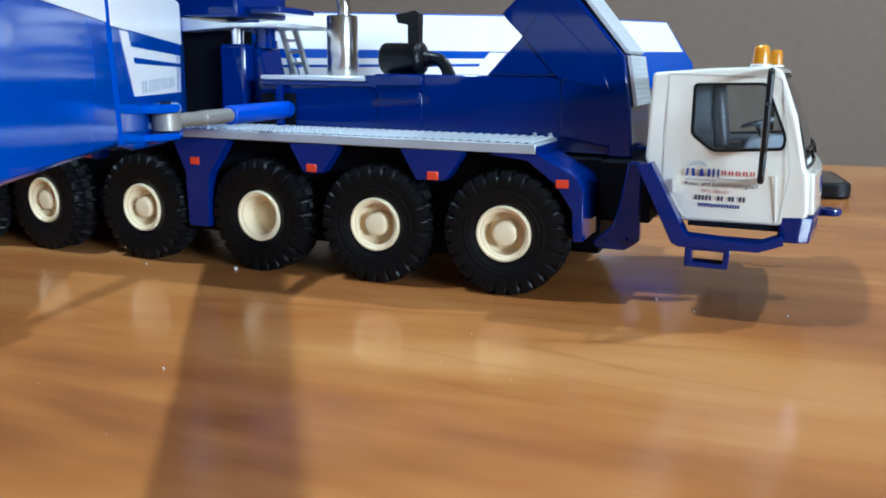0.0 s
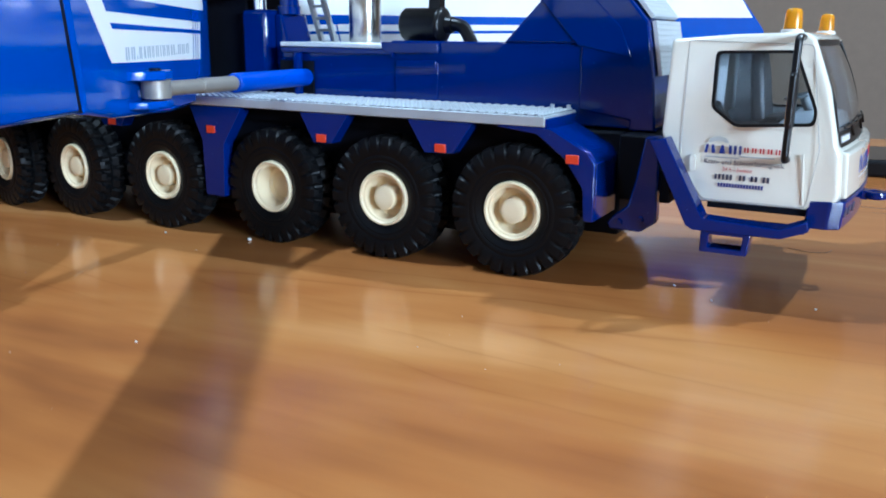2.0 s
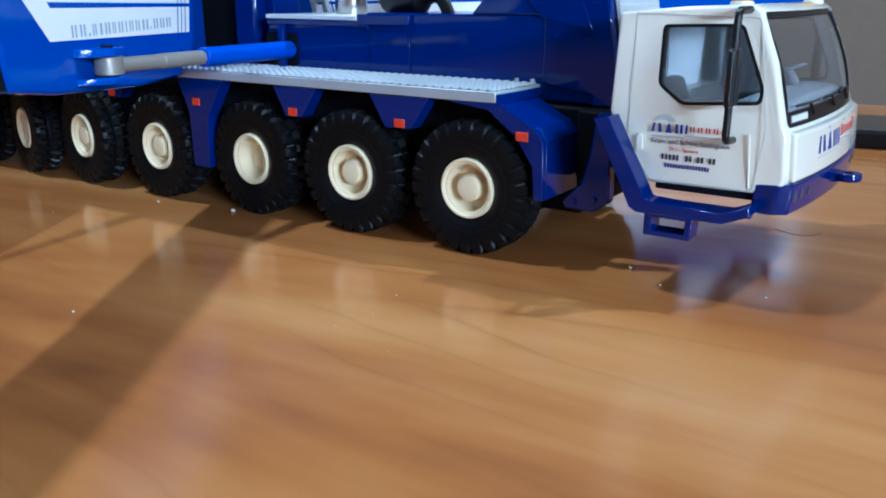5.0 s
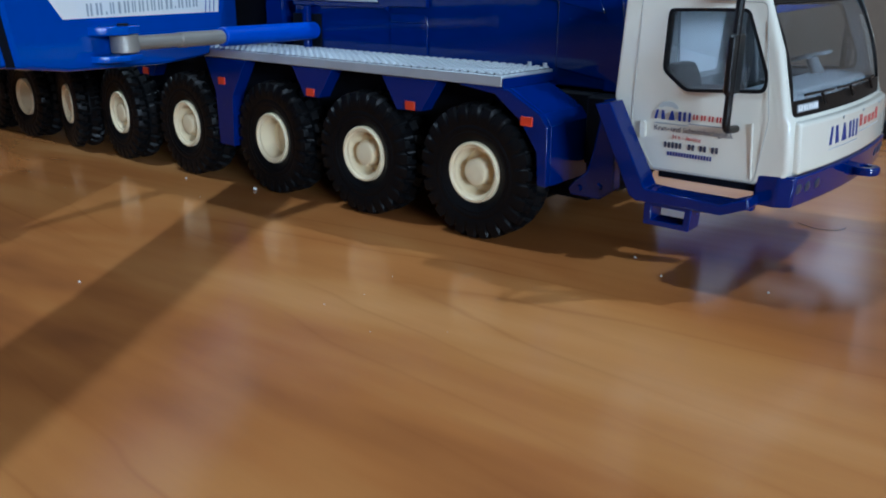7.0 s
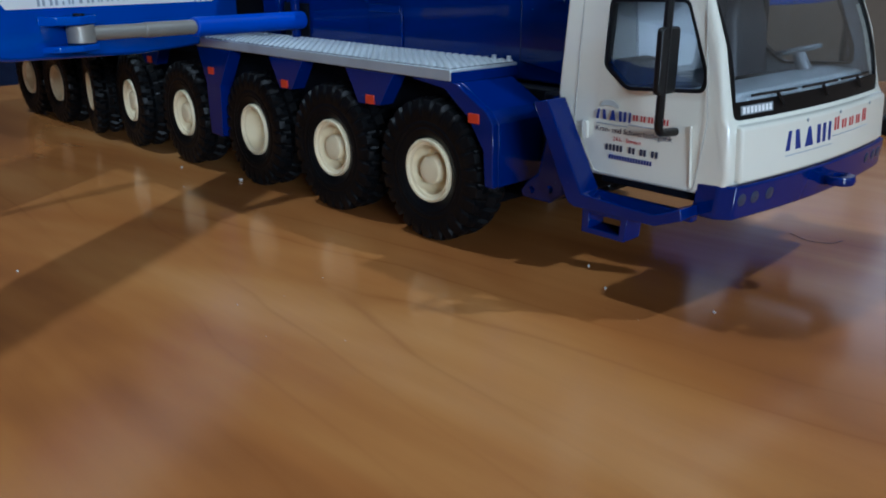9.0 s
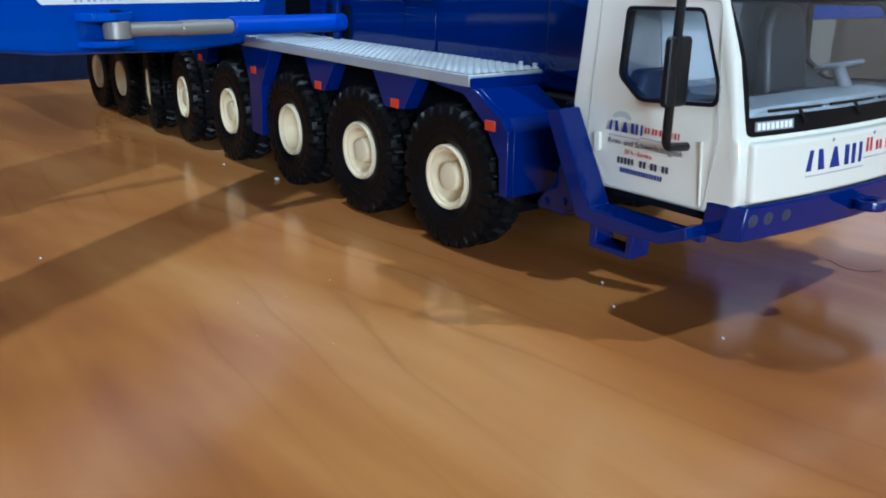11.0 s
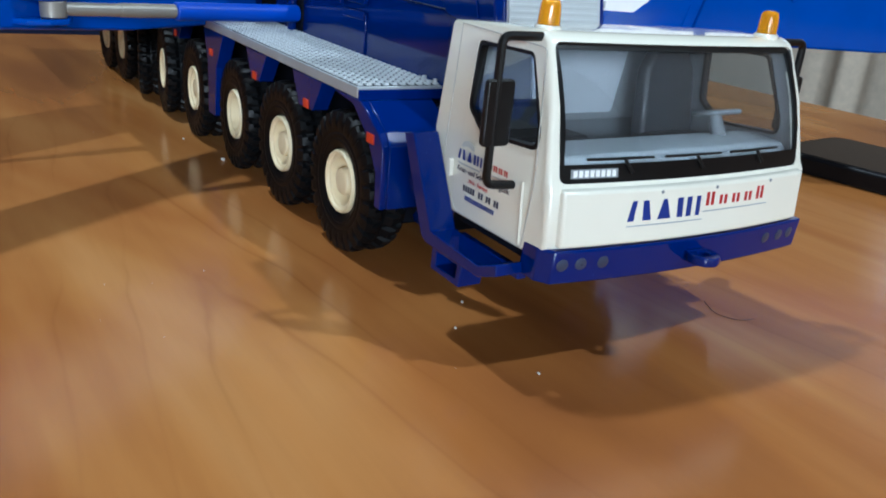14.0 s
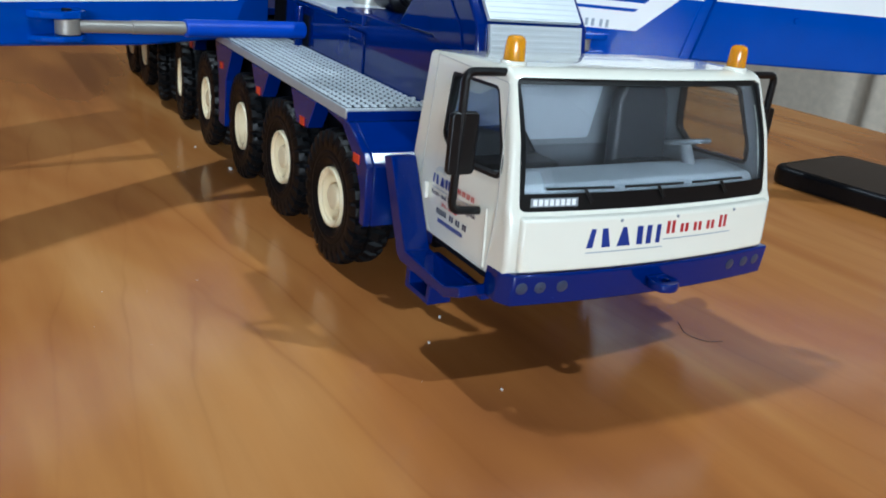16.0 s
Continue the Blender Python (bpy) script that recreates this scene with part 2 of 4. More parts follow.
def inset(poly, d):
    """A convex outline moved inwards by d."""
    n, out = len(poly), []
    area = sum(poly[i][0] * poly[(i + 1) % n][1] - poly[(i + 1) % n][0] * poly[i][1] for i in range(n))
    s = 1 if area > 0 else -1
    for i in range(n):
        p, q, r = Vector(poly[i - 1]), Vector(poly[i]), Vector(poly[(i + 1) % n])
        e, f = (q - p).normalized(), (r - q).normalized()
        n1, n2 = Vector((-e.y, e.x)) * s, Vector((-f.y, f.x)) * s
        m = (n1 + n2).normalized()
        out.append(tuple(q + m * (d / max(0.3, m.dot(n1)))))
    return out


def rounded(poly, r, steps=4):
    """An outline with its corners rounded by arcs (quadratic)."""
    out, n = [], len(poly)
    for i in range(n):
        p, q, s = Vector(poly[i - 1]), Vector(poly[i]), Vector(poly[(i + 1) % n])
        a = q + (p - q).normalized() * min(r, (p - q).length * 0.45)
        b = q + (s - q).normalized() * min(r, (s - q).length * 0.45)
        for k in range(steps + 1):
            t = k / steps
            out.append(tuple(a * (1 - t) ** 2 + q * 2 * t * (1 - t) + b * t * t))
    return out


def rod(bm, a, b, r, r2=None, segs=20):
    a, b = Vector(a), Vector(b)
    d = b - a
    m = Matrix.Translation((a + b) / 2) @ d.to_track_quat("Z", "Y").to_matrix().to_4x4()
    bmesh.ops.create_cone(bm, cap_ends=True, segments=segs, radius1=r, radius2=r if r2 is None else r2, depth=d.length, matrix=m)


def lathe(bm, profile, centre, axis, segs=32, closed=False):
    """Turns (radius, height) pairs round an axis."""
    q = Vector(axis).to_track_quat("Z", "Y").to_matrix()
    c = Vector(centre)
    rings = []
    for r, h in profile:
        if r < 1e-6:
            rings.append([bm.verts.new(c + q @ Vector((0, 0, h)))])
        else:
            rings.append([bm.verts.new(c + q @ Vector((r * math.cos(2 * math.pi * k / segs), r * math.sin(2 * math.pi * k / segs), h))) for k in range(segs)])
    pairs = list(zip(rings, rings[1:]))
    if closed:
        pairs.append((rings[-1], rings[0]))
    for u, v in pairs:
        for k in range(segs):
            j = (k + 1) % segs
            f = [u[k % len(u)], u[j % len(u)], v[j % len(v)], v[k % len(v)]]
            f = list(dict.fromkeys(f))
            if len(f) > 2:
                bm.faces.new(f)


def tube(bm, points, r, segs=10):
    """A round bar along a line of points."""
    pts = [Vector(p) for p in points]
    rings = []
    up = None
    for i, p in enumerate(pts):
        d = (pts[min(i + 1, len(pts) - 1)] - pts[max(i - 1, 0)]).normalized()
        if up is None:
            up = d.orthogonal().normalized()
        up = (up - d * up.dot(d)).normalized()
        w = d.cross(up)
        rings.append([bm.verts.new(p + (up * math.cos(2 * math.pi * k / segs) + w * math.sin(2 * math.pi * k / segs)) * r) for k in range(segs)])
    for u, v in zip(rings, rings[1:]):
        for k in range(segs):
            bm.faces.new((u[k], u[(k + 1) % segs], v[(k + 1) % segs], v[k]))
    bm.faces.new(rings[0])
    bm.faces.new(rings[-1][::-1])


def bend(points, r=2.0, steps=5):
    """A line of points with its inner corners rounded."""
    out = [Vector(points[0])]
    for p, q, s in zip(points, points[1:], points[2:]):
        p, q, s = Vector(p), Vector(q), Vector(s)
        a = q + (p - q).normalized() * min(r, (p - q).length * 0.45)
        b = q + (s - q).normalized() * min(r, (s - q).length * 0.45)
        out += [a * (1 - k / steps) ** 2 + q * 2 * (k / steps) * (1 - k / steps) + b * (k / steps) ** 2 for k in range(steps + 1)]
    return out + [Vector(points[-1])]


def cut(ob, cutters):
    """Takes the cutters out of a solid and bakes the result, then clears them away."""
    for c in cutters:
        mod = ob.modifiers.new("opening", "BOOLEAN")
        mod.operation, mod.object, mod.solver = "DIFFERENCE", c, "EXACT"
    bpy.context.view_layer.update()
    data = bpy.data.meshes.new_from_object(ob.evaluated_get(bpy.context.evaluated_depsgraph_get()))
    mats = list(ob.data.materials)
    ob.modifiers.clear()
    ob.data = data
    ob.data.materials.clear()
    for m in mats:
        ob.data.materials.append(m)
    for c in cutters:
        bpy.data.objects.remove(c, do_unlink=True)
    return ob


def writing(name, text, size, m, mat, parent, align="LEFT"):
    curve = bpy.data.curves.new(name, "FONT")
    curve.body, curve.size, curve.extrude, curve.align_x = text, size * MM, 0.00003, align
    ob = new(name, curve)
    ob.data.materials.append(mat)
    ob.parent = parent
    ob.matrix_basis = m
    return ob


# ---- the room ----
FLOOR_Z = -0.75
X0, X1, Y0, Y1, TOP = -4.4, 2.0, -2.4, 1.5, 1.85


def slab(name, x0, x1, y0, y1, z0, z1, mat):
    bm = bmesh.new()
    box(bm, *(v / MM for v in (x0, x1, y0, y1, z0, z1)))
    return tagged(part(name, bm, mat), kind="structure")


tagged(slab("floor", X0 - 0.1, X1 + 0.1, Y0 - 0.1, Y1 + 0.1, FLOOR_Z - 0.1, FLOOR_Z, FLOOR), "dull brown tiled floor under the table", "floor")
tagged(slab("ceiling", X0 - 0.1, X1 + 0.1, Y0 - 0.1, Y1 + 0.1, TOP, TOP + 0.1, CEILING), "plain off-white painted ceiling", "ceiling")
tagged(slab("wall_west", X0 - 0.1, X0, Y0 - 0.1, Y1 + 0.1, FLOOR_Z, TOP, WALL), "plain beige painted wall", "wall")
tagged(slab("wall_south", X0, X1, Y0 - 0.1, Y0, FLOOR_Z, TOP, WALL), "plain beige painted wall", "wall")
NX0, NX1, NZ0, NZ1 = -0.72, -0.20, 0.36, 0.72
bm = bmesh.new()
for x0, x1, z0, z1 in ((X0, NX0, FLOOR_Z, TOP), (NX1, X1, FLOOR_Z, TOP), (NX0, NX1, FLOOR_Z, NZ0), (NX0, NX1, NZ1, TOP)):
    box(bm, x0 / MM, x1 / MM, Y1 / MM, (Y1 + 0.1) / MM, z0 / MM, z1 / MM)
tagged(part("wall_north", bm, WALL), "greyish beige painted wall with a window behind the table", "wall", kind="structure")
bm = bmesh.new()
for x0, x1, z0, z1 in ((NX0, NX0 + 0.04, NZ0, NZ1), (NX1 - 0.04, NX1, NZ0, NZ1), (NX0 + 0.04, NX1 - 0.04, NZ0, NZ0 + 0.04), (NX0 + 0.04, NX1 - 0.04, NZ1 - 0.04, NZ1), (-0.47, -0.45, NZ0 + 0.04, NZ1 - 0.04)):
    box(bm, x0 / MM, x1 / MM, 1530, 1570, z0 / MM, z1 / MM)
tagged(part("window_3", bm, FRAME, bevel=4), "white framed window above the table's far side", "window", kind="structure")
# two windows in the east wall
bm = bmesh.new()
for y0, y1, z0, z1 in ((Y0, -1.52, FLOOR_Z, TOP), (-0.68, -0.6, FLOOR_Z, TOP), (0.9, Y1, FLOOR_Z, TOP), (-1.52, -0.68, FLOOR_Z, 0.30), (-1.52, -0.68, 0.70, TOP), (-0.6, 0.9, FLOOR_Z, 0.0), (-0.6, 0.9, 0.40, TOP)):
    box(bm, X1 / MM, (X1 + 0.1) / MM, y0 / MM, y1 / MM, z0 / MM, z1 / MM)
tagged(part("wall_east", bm, WALL), "plain beige painted wall with two windows", "wall", kind="structure")


def east_window(name, a, b, lo, hi):
    bm = bmesh.new()
    m = (a + b) / 2
    for y0, y1, z0, z1 in ((a, a + 0.05, lo, hi), (b - 0.05, b, lo, hi), (a + 0.05, b - 0.05, lo, lo + 0.04), (a + 0.05, b - 0.05, hi - 0.04, hi), (m - 0.02, m + 0.02, lo + 0.04, hi - 0.04)):
        box(bm, 2020, 2060, y0 / MM, y1 / MM, z0 / MM, z1 / MM)
    tagged(part(name, bm, FRAME, bevel=4), "white framed window letting in bright daylight", "window", kind="structure")


east_window("window_1", -0.6, 0.9, 0.0, 0.40)
east_window("window_2", -1.52, -0.68, 0.30, 0.70)


def curtain(x0, x1, top):
    """A short cloth, nearly flat at one end and gathered into soft folds at the other."""
    bm = bmesh.new()
    n, rows = 90, []
    for k in range(n + 1):
        x = x0 + (x1 - x0) * k / n
        y = 1455 + 16 * math.exp(-((x + 862) / 26) ** 2) - 10 * math.exp(-((x + 818) / 16) ** 2) + 12 * math.exp(-((x + 780) / 18) ** 2)
        rows.append([bm.verts.new((x, y, z)) for z in (-700, top)] + [bm.verts.new((x, y + 2, z)) for z in (top, -700)])
    for a, b in zip(rows, rows[1:]):
        for k in range(4):
            bm.faces.new((a[k], a[(k + 1) % 4], b[(k + 1) % 4], b[k]))
    bm.faces.new(rows[0])
    bm.faces.new(rows[-1][::-1])
    return tagged(part("curtain", bm, CURTAIN, sharp=1.2), "short beige curtain with soft folds hanging against the wall", "curtain")


curtain(-1250, -690, 85)


def ceiling_lamp(at):
    x, y, z = (v / MM for v in at)
    e = new("ceiling_lamp")
    tagged(e, "small round ceiling lamp with a pale metal shade", "lamp", "ceiling lamps")
    bm = bmesh.new()
    lathe(bm, [(20, 100), (30, 90), (75, 8), (73, 8), (28, 86), (20, 96)], (x, y, z), (0, 0, 1), 32, True)
    part("shade", bm, FRAME, e)
    bm = bmesh.new()
    rod(bm, (x, y, z + 95), (x, y, TOP / MM), 6)
    part("stem", bm, FRAME, e)


ceiling_lamp(LAMP_A)
ceiling_lamp(LAMP_B)

# ---- the table ----
def top_z(x):
    """Height of the tabletop, which leans a little, in millimetres."""
    return -0.15 + 0.0135 * x


def leaning(bm):
    """Sets a solid built on a level top down on the leaning one."""
    for v in bm.verts:
        if v.co.z > -600:
            v.co.z += top_z(v.co.x)
    return bm



table = tagged(new("table"), "varnished orange-brown wooden table with long grain", "table")
bm = bmesh.new()
box(bm, -365, 700, -650, 352, -30, 0)
part("tabletop", leaning(bm), WOOD, table, bevel=3, segments=3)
bm = bmesh.new()
box(bm, -315, 640, -590, 292, -100, -31)
part("apron", leaning(bm), WOOD, table, bevel=2)
for lx in (-310, 570):
    for ly in (-580, 222):
        bm = bmesh.new()
        box(bm, lx, lx + 60, ly, ly + 60, -750, -101)
        part("leg", leaning(bm), WOOD, table, bevel=4)


# ---- the sofa beyond the table's end ----
def sofa():
    e = tagged(new("sofa"), "dark navy upholstered sofa standing beyond the table's end", "sofa")
    e.matrix_world = pose(-1.15, -0.1, FLOOR_Z)
    bm = bmesh.new()
    box(bm, -420, 420, -1000, 1000, 60, 300)
    part("base", bm, NAVY_CLOTH, e, bevel=30, segments=3)
    for y0 in (-780, 10):
        bm = bmesh.new()
        box(bm, -250, 430, y0, y0 + 770, 301, 450)
        part("seat_cushion", bm, NAVY_CLOTH, e, bevel=45, segments=4)
        bm = bmesh.new()
        side(bm, [(-400, 451), (-190, 451), (-250, 840), (-400, 840)], y0, y0 + 770)
        part("back_cushion", bm, NAVY_CLOTH, e, bevel=50, segments=4)
    for y0 in (-1000, 790):
        bm = bmesh.new()
        box(bm, -420, 430, y0, y0 + 210, 301, 620)
        part("armrest", bm, NAVY_CLOTH, e, bevel=45, segments=4)
    for fx in (-360, 360):
        for fy in (-930, 930):
            bm = bmesh.new()
            rod(bm, (fx, fy, 0), (fx, fy, 62), 22, 28)
            part("foot", bm, CASE, e)


sofa()


# ---- the model crane ----
YC = 33.6  # its middle line
crane = tagged(new("mobile_crane_model"), "blue and white die-cast nine-axle mobile crane model standing on the table", "model crane")


def both(y0, y1):
    """A span on the near side and its mirror on the far side."""
    return ((y0, y1), (2 * YC - y1, 2 * YC - y0))


# wheels
R_TYRE = 15.75


def tyre_mesh():
    """One closed skin: sidewalls with fine rings, and lugs raised out of the tread in two staggered rows."""
    bm = bmesh.new()
    p = [(7.0, -2.6), (7.2, -3.6), (8.0, -4.25), (9.2, -4.58), (9.45, -4.46), (9.7, -4.62), (10.6, -4.66), (10.85, -4.54), (11.1, -4.66), (11.9, -4.66), (12.9, -4.56), (13.9, -4.40), (14.45, -4.1), (14.55, -3.2), (14.55, -1.6), (14.55, -0.25)]
    prof = p + [(r, -h) for r, h in p[::-1]]
    lugs, per = 26, 8
    n = lugs * per
    rings = []
    for r, h in prof:
        ring = []
        s_ = -1 if h < 0 else 1
        for k in range(n):
            shift = 0.30 * (abs(h) - 2.2) / 2.2 + (0.5 if s_ > 0 else 0.0)
            f = (k / per + shift) % 1.0
            up = 1.0 if f < 0.74 else 0.0
            rr, hh = r, h
            if r > 14.4 and abs(h) > 0.3:
                rr = r + up * (R_TYRE - 14.55) - (0.35 * up if abs(h) > 3.9 else 0)
            if 12.5 < r < 14.5 and abs(h) > 4.0:
                hh = h + s_ * up * 0.34
            a = 2 * math.pi * k / n
            ring.append(bm.verts.new((rr * math.sin(a), hh, rr * math.cos(a))))
        rings.append(ring)
    m = len(rings)
    for i in range(m):
        u, v = rings[i], rings[(i + 1) % m]
        for k in range(n):
            bm.faces.new((u[k], u[(k + 1) % n], v[(k + 1) % n], v[k]))
    return mesh_of("tyre", bm, 0.55)


def rim_mesh(deep):
    bm = bmesh.new()
    d = 0.7 if deep else 0.0
    lathe(bm, [(7.05, 2.6), (7.05, 4.1), (6.85, 4.5), (6.45, 4.55), (6.2, 4.3), (6.1, 3.95), (5.75, 3.9), (5.5, 3.7), (5.3, 1.2 - d), (5.0, 0.2 - d), (3.6, 0.0 - d), (3.25, 0.3 - d)], (0, 0, 0), (0, -1, 0), 44)
    if deep:
        lathe(bm, [(3.25, 0.3 - d), (2.9, 0.6 - d), (0, 0.65 - d)], (0, 0, 0), (0, -1, 0), 28)
    else:
        lathe(bm, [(3.25, 0.3), (3.1, 3.3), (2.9, 3.7), (2.5, 3.85), (1.4, 3.9), (0, 3.9)], (0, 0, 0), (0, -1, 0), 28)
    lathe(bm, [(7.0, 2.6), (6.6, -3.0), (0, -3.0)], (0, 0, 0), (0, -1, 0), 28)
    return mesh_of("rim", bm, 0.7)


TYRE, RIM, RIM_DEEP = tyre_mesh(), rim_mesh(False), rim_mesh(True)
TYRE.materials.append(RUBBER)
RIM.materials.append(CREAM)
RIM_DEEP.materials.append(CREAM)
AXLES = (0.0, -35.2, -70.8, -111.6, -150.0, -184.8, -219.0, -251.0)
STEER = (0, 0, -3, -3, -7, -14, -2, 0)
for i, x in enumerate(AXLES):
    for far in (False, True):
        y = 2 * YC - 4.1 if far else 4.1
        wheel = new("wheel", TYRE)
        wheel.parent = crane
        wheel.matrix_basis = pose(x * MM, y * MM, (R_TYRE + top_z(x)) * MM, 0, 17 * i, STEER[i] + (180 if far else 0))
        rim = new("rim", RIM_DEEP if i in (2, 6, 7) else RIM)
        tagged(rim, "cream plastic wheel rim")
        rim.parent = wheel
        rim.matrix_basis = pose(0, 0, 0, 0, 40 * i, 0)
    bm = bmesh.new()
    rod(bm, (x, 8, R_TYRE + top_z(x)), (x, 2 * YC - 8, R_TYRE + top_z(x)), 2.2)
    part("axle", bm, DARK, crane)

# carrier frame, near black and hung low to deepen the shade underneath
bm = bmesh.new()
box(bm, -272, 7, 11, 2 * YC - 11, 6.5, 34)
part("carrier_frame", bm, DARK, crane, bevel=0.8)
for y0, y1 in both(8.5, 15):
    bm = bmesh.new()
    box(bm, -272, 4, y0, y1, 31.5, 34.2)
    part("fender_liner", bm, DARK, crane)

# fender plates between the wheels
PLATES = [
    [(-27.8, 35.3), (-23.1, 27.6), (-15.4, 27.9), (-10.3, 35.3)],
    [(-60.4, 35.3), (-56.0, 27.6), (-50.4, 27.8), (-45.2, 35.3)],
    [(-99.0, 35.3), (-94.8, 25.5), (-94.4, 10.3), (-87.6, 10.3), (-86.8, 25.0), (-80.0, 35.3)],
    [(-140.0, 35.3), (-134.5, 27.6), (-127.0, 27.6), (-121.8, 35.3)],
    [(-176.0, 35.3), (-171.0, 27.6), (-164.0, 27.6), (-159.0, 35.3)],
    [(-212.0, 35.3), (-207.0, 27.6), (-200.0, 27.6), (-195.0, 35.3)],
    [(-247.0, 35.3), (-242.0, 27.6), (-235.0, 27.6), (-230.0, 35.3)],
]
MARKS = (-18.6, -53.4, -91.2, -130.6, -165.9, -203.5, -238.5)
for poly, mx in zip(PLATES, MARKS):
    for far, (y0, y1) in enumerate(both(-0.5, 3.5)):
        bm = bmesh.new()
        side(bm, poly, y0, y1)
        plate = part("fender_plate", bm, BLUE, crane, bevel=0.18)
        bm = bmesh.new()
        y = y1 if far else y0 - 0.35
        box(bm, mx - 1.5, mx + 1.5, y, y + 0.35, 27.95, 30.0)
        part("reflector", bm, ORANGE_RED, plate, "orange-red reflector", bevel=0.12)

# front fender: a bent sheet over the first wheel with its near and far cheeks
outer = [(6.6, 35.45), (9.2, 35.2), (17.5, 30.7), (19.5, 28.2), (19.7, 15.3)]
inner = [(17.4, 15.3), (16.9, 22.5), (12.6, 28.6), (5.6, 33.8), (-4.0, 34.9), (-4.0, 35.45)]
for far, (y0, y1) in enumerate(both(-0.5, 1.2)):
    bm = bmesh.new()
    side(bm, outer + inner, y0, y1)
    cheek = part("front_fender", bm, BLUE, crane, bevel=0.3, sharp=0.25)
    y = y1 if far else y0 - 0.35
    bm = bmesh.new()
    box(bm, 12.9, 15.9, y, y + 0.35, 27.9, 29.9)
    part("reflector", bm, ORANGE_RED, cheek, "orange-red reflector", bevel=0.12)
sheet = [(6.6, 35.45), (9.2, 35.2), (17.5, 30.7), (19.5, 28.2), (19.7, 15.3), (18.6, 15.3), (18.3, 27.6), (17.2, 29.6), (8.8, 34.2), (6.6, 34.4)]
for y0, y1 in both(1.2, 16.5):
    bm = bmesh.new()
    v = side(bm, sheet, y0, y1)
    part("fender_sheet", bm, BLUE_CRINKLED, crane, bevel=0.15, sharp=0.25)

# walkways with raised studs: single ones on the near front stretch, the rest joined
def stud(bm, cx, cy, z0):
    for w in box(bm, cx - 0.66, cx + 0.66, cy - 0.60, cy + 0.60, z0, z0 + 0.55):
        if w.co.z > z0 + 0.1:
            w.co.x, w.co.y = cx + (w.co.x - cx) * 0.70, cy + (w.co.y - cy) * 0.78


bm = bmesh.new()
stud(bm, 0.0, 0.0, 0.0)
STUD = mesh_of("stud", bm)
STUD.materials.append(STUD_PAINT)
for y0, y1 in both(-0.7, 19.6):
    bm = bmesh.new()
    box(bm, -118, 7.6, y0, y1, 35.5, 37.9)
    walkway = part("walkway", bm, PLATE, crane, "silver walkway plate with raised studs", bevel=0.25)
    bm = bmesh.new()
    for i in range(52):
        for j in range(10):
            cx, cy = 6.2 - 2.4 * i, y0 + 1.1 + 2.02 * j
            if i < 29 and y0 < YC:
                one = new("stud", STUD)
                one.parent = walkway
                one.matrix_basis = pose(cx * MM, cy * MM, 37.85 * MM)
            else:
                stud(bm, cx, cy, 37.85)
    tagged(part("stud_pattern", bm, STUD_PAINT, walkway), kind="stuff")
    # thin dark sheet that carries the shade and grime of the stud gaps
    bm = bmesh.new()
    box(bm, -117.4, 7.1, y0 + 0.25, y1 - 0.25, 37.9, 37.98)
    part("tread_recess", bm, TREAD, walkway, "dark inlay for the shade and grime between the studs")
for y0, y1 in both(-0.5, 19.4):
    bm = bmesh.new()
    box(bm, 7.62, 8.0, y0, y1, 35.3, 37.3)
    part("end_lip", bm, BLUE, crane)
# unseen deck over the rear axles, added so its overhang shades the wheels
bm = bmesh.new()
box(bm, -272, -168, -6.5, 2 * YC + 6.5, 35.5, 38.5)
part("rear_shade_deck", bm, BLUE, crane, bevel=0.4)
# small bolts at the walkway's end
for bx, by in ((2.0, 18.2), (6.0, 18.6)):
    bm = bmesh.new()
    rod(bm, (bx, by, 37.9), (bx, by, 39.1), 0.5, segs=10)
    part("bolt", bm, SILVER, crane)

# engine housing behind the walkway
BY0, BY1 = 20.0, 2 * YC - 20.0
bm = bmesh.new()
side(bm, [(-82, 34), (-82, 51.2), (-47, 51.2), (-45, 53.4), (24.6, 53.4), (24.6, 36.4), (22, 34)], BY0, BY1)
part("engine_housing", bm, BLUE, crane, bevel=0.5)
bm = bmesh.new()
box(bm, -81.5, -47.2, BY0 - 1.4, BY1 + 1.4, 51.3, 52.6)
part("deck_plate", bm, SILVER, crane, "light grey deck plate", bevel=0.3)
bm = bmesh.new()
box(bm, -81.5, -45.2, BY0 - 1.1, BY0 - 0.05, 49.7, 51.2)
part("deck_edge", bm, BLUE, crane, bevel=0.3)
bm = bmesh.new()
side(bm, [(-47.5, 53.0), (-47.5, 51.4), (-43.8, 48.9), (-43.8, 50.3), (-30.2, 50.3), (-30.2, 53.0)], BY0 - 1.3, BY0 - 0.05)
part("vent_hood", bm, BLUE, crane, bevel=0.25)
bm = bmesh.new()
box(bm, -43.5, -30.5, BY0 - 0.5, BY0 - 0.05, 37.9, 48.2)
part("access_door", bm, BLUE, crane, bevel=0.25)
bm = bmesh.new()
box(bm, -43.0, -31.0, BY0 - 0.9, BY0 - 0.5, 46.4, 48.6)
part("ledge", bm, BLUE, crane, bevel=0.2)
# no hollow is cut: a near-black slab gives the shade of a recess
bm = bmesh.new()
box(bm, -82.2, -70.5, BY0 - 0.6, BY0 - 0.05, 38.5, 47.5)
part("recess_shade_slab", bm, DARK, crane)
bm = bmesh.new()
rod(bm, (-74.8, BY0 - 1.8, 38.0), (-74.8, BY0 - 1.8, 49.8), 1.3)
part("post", bm, BLUE, crane)

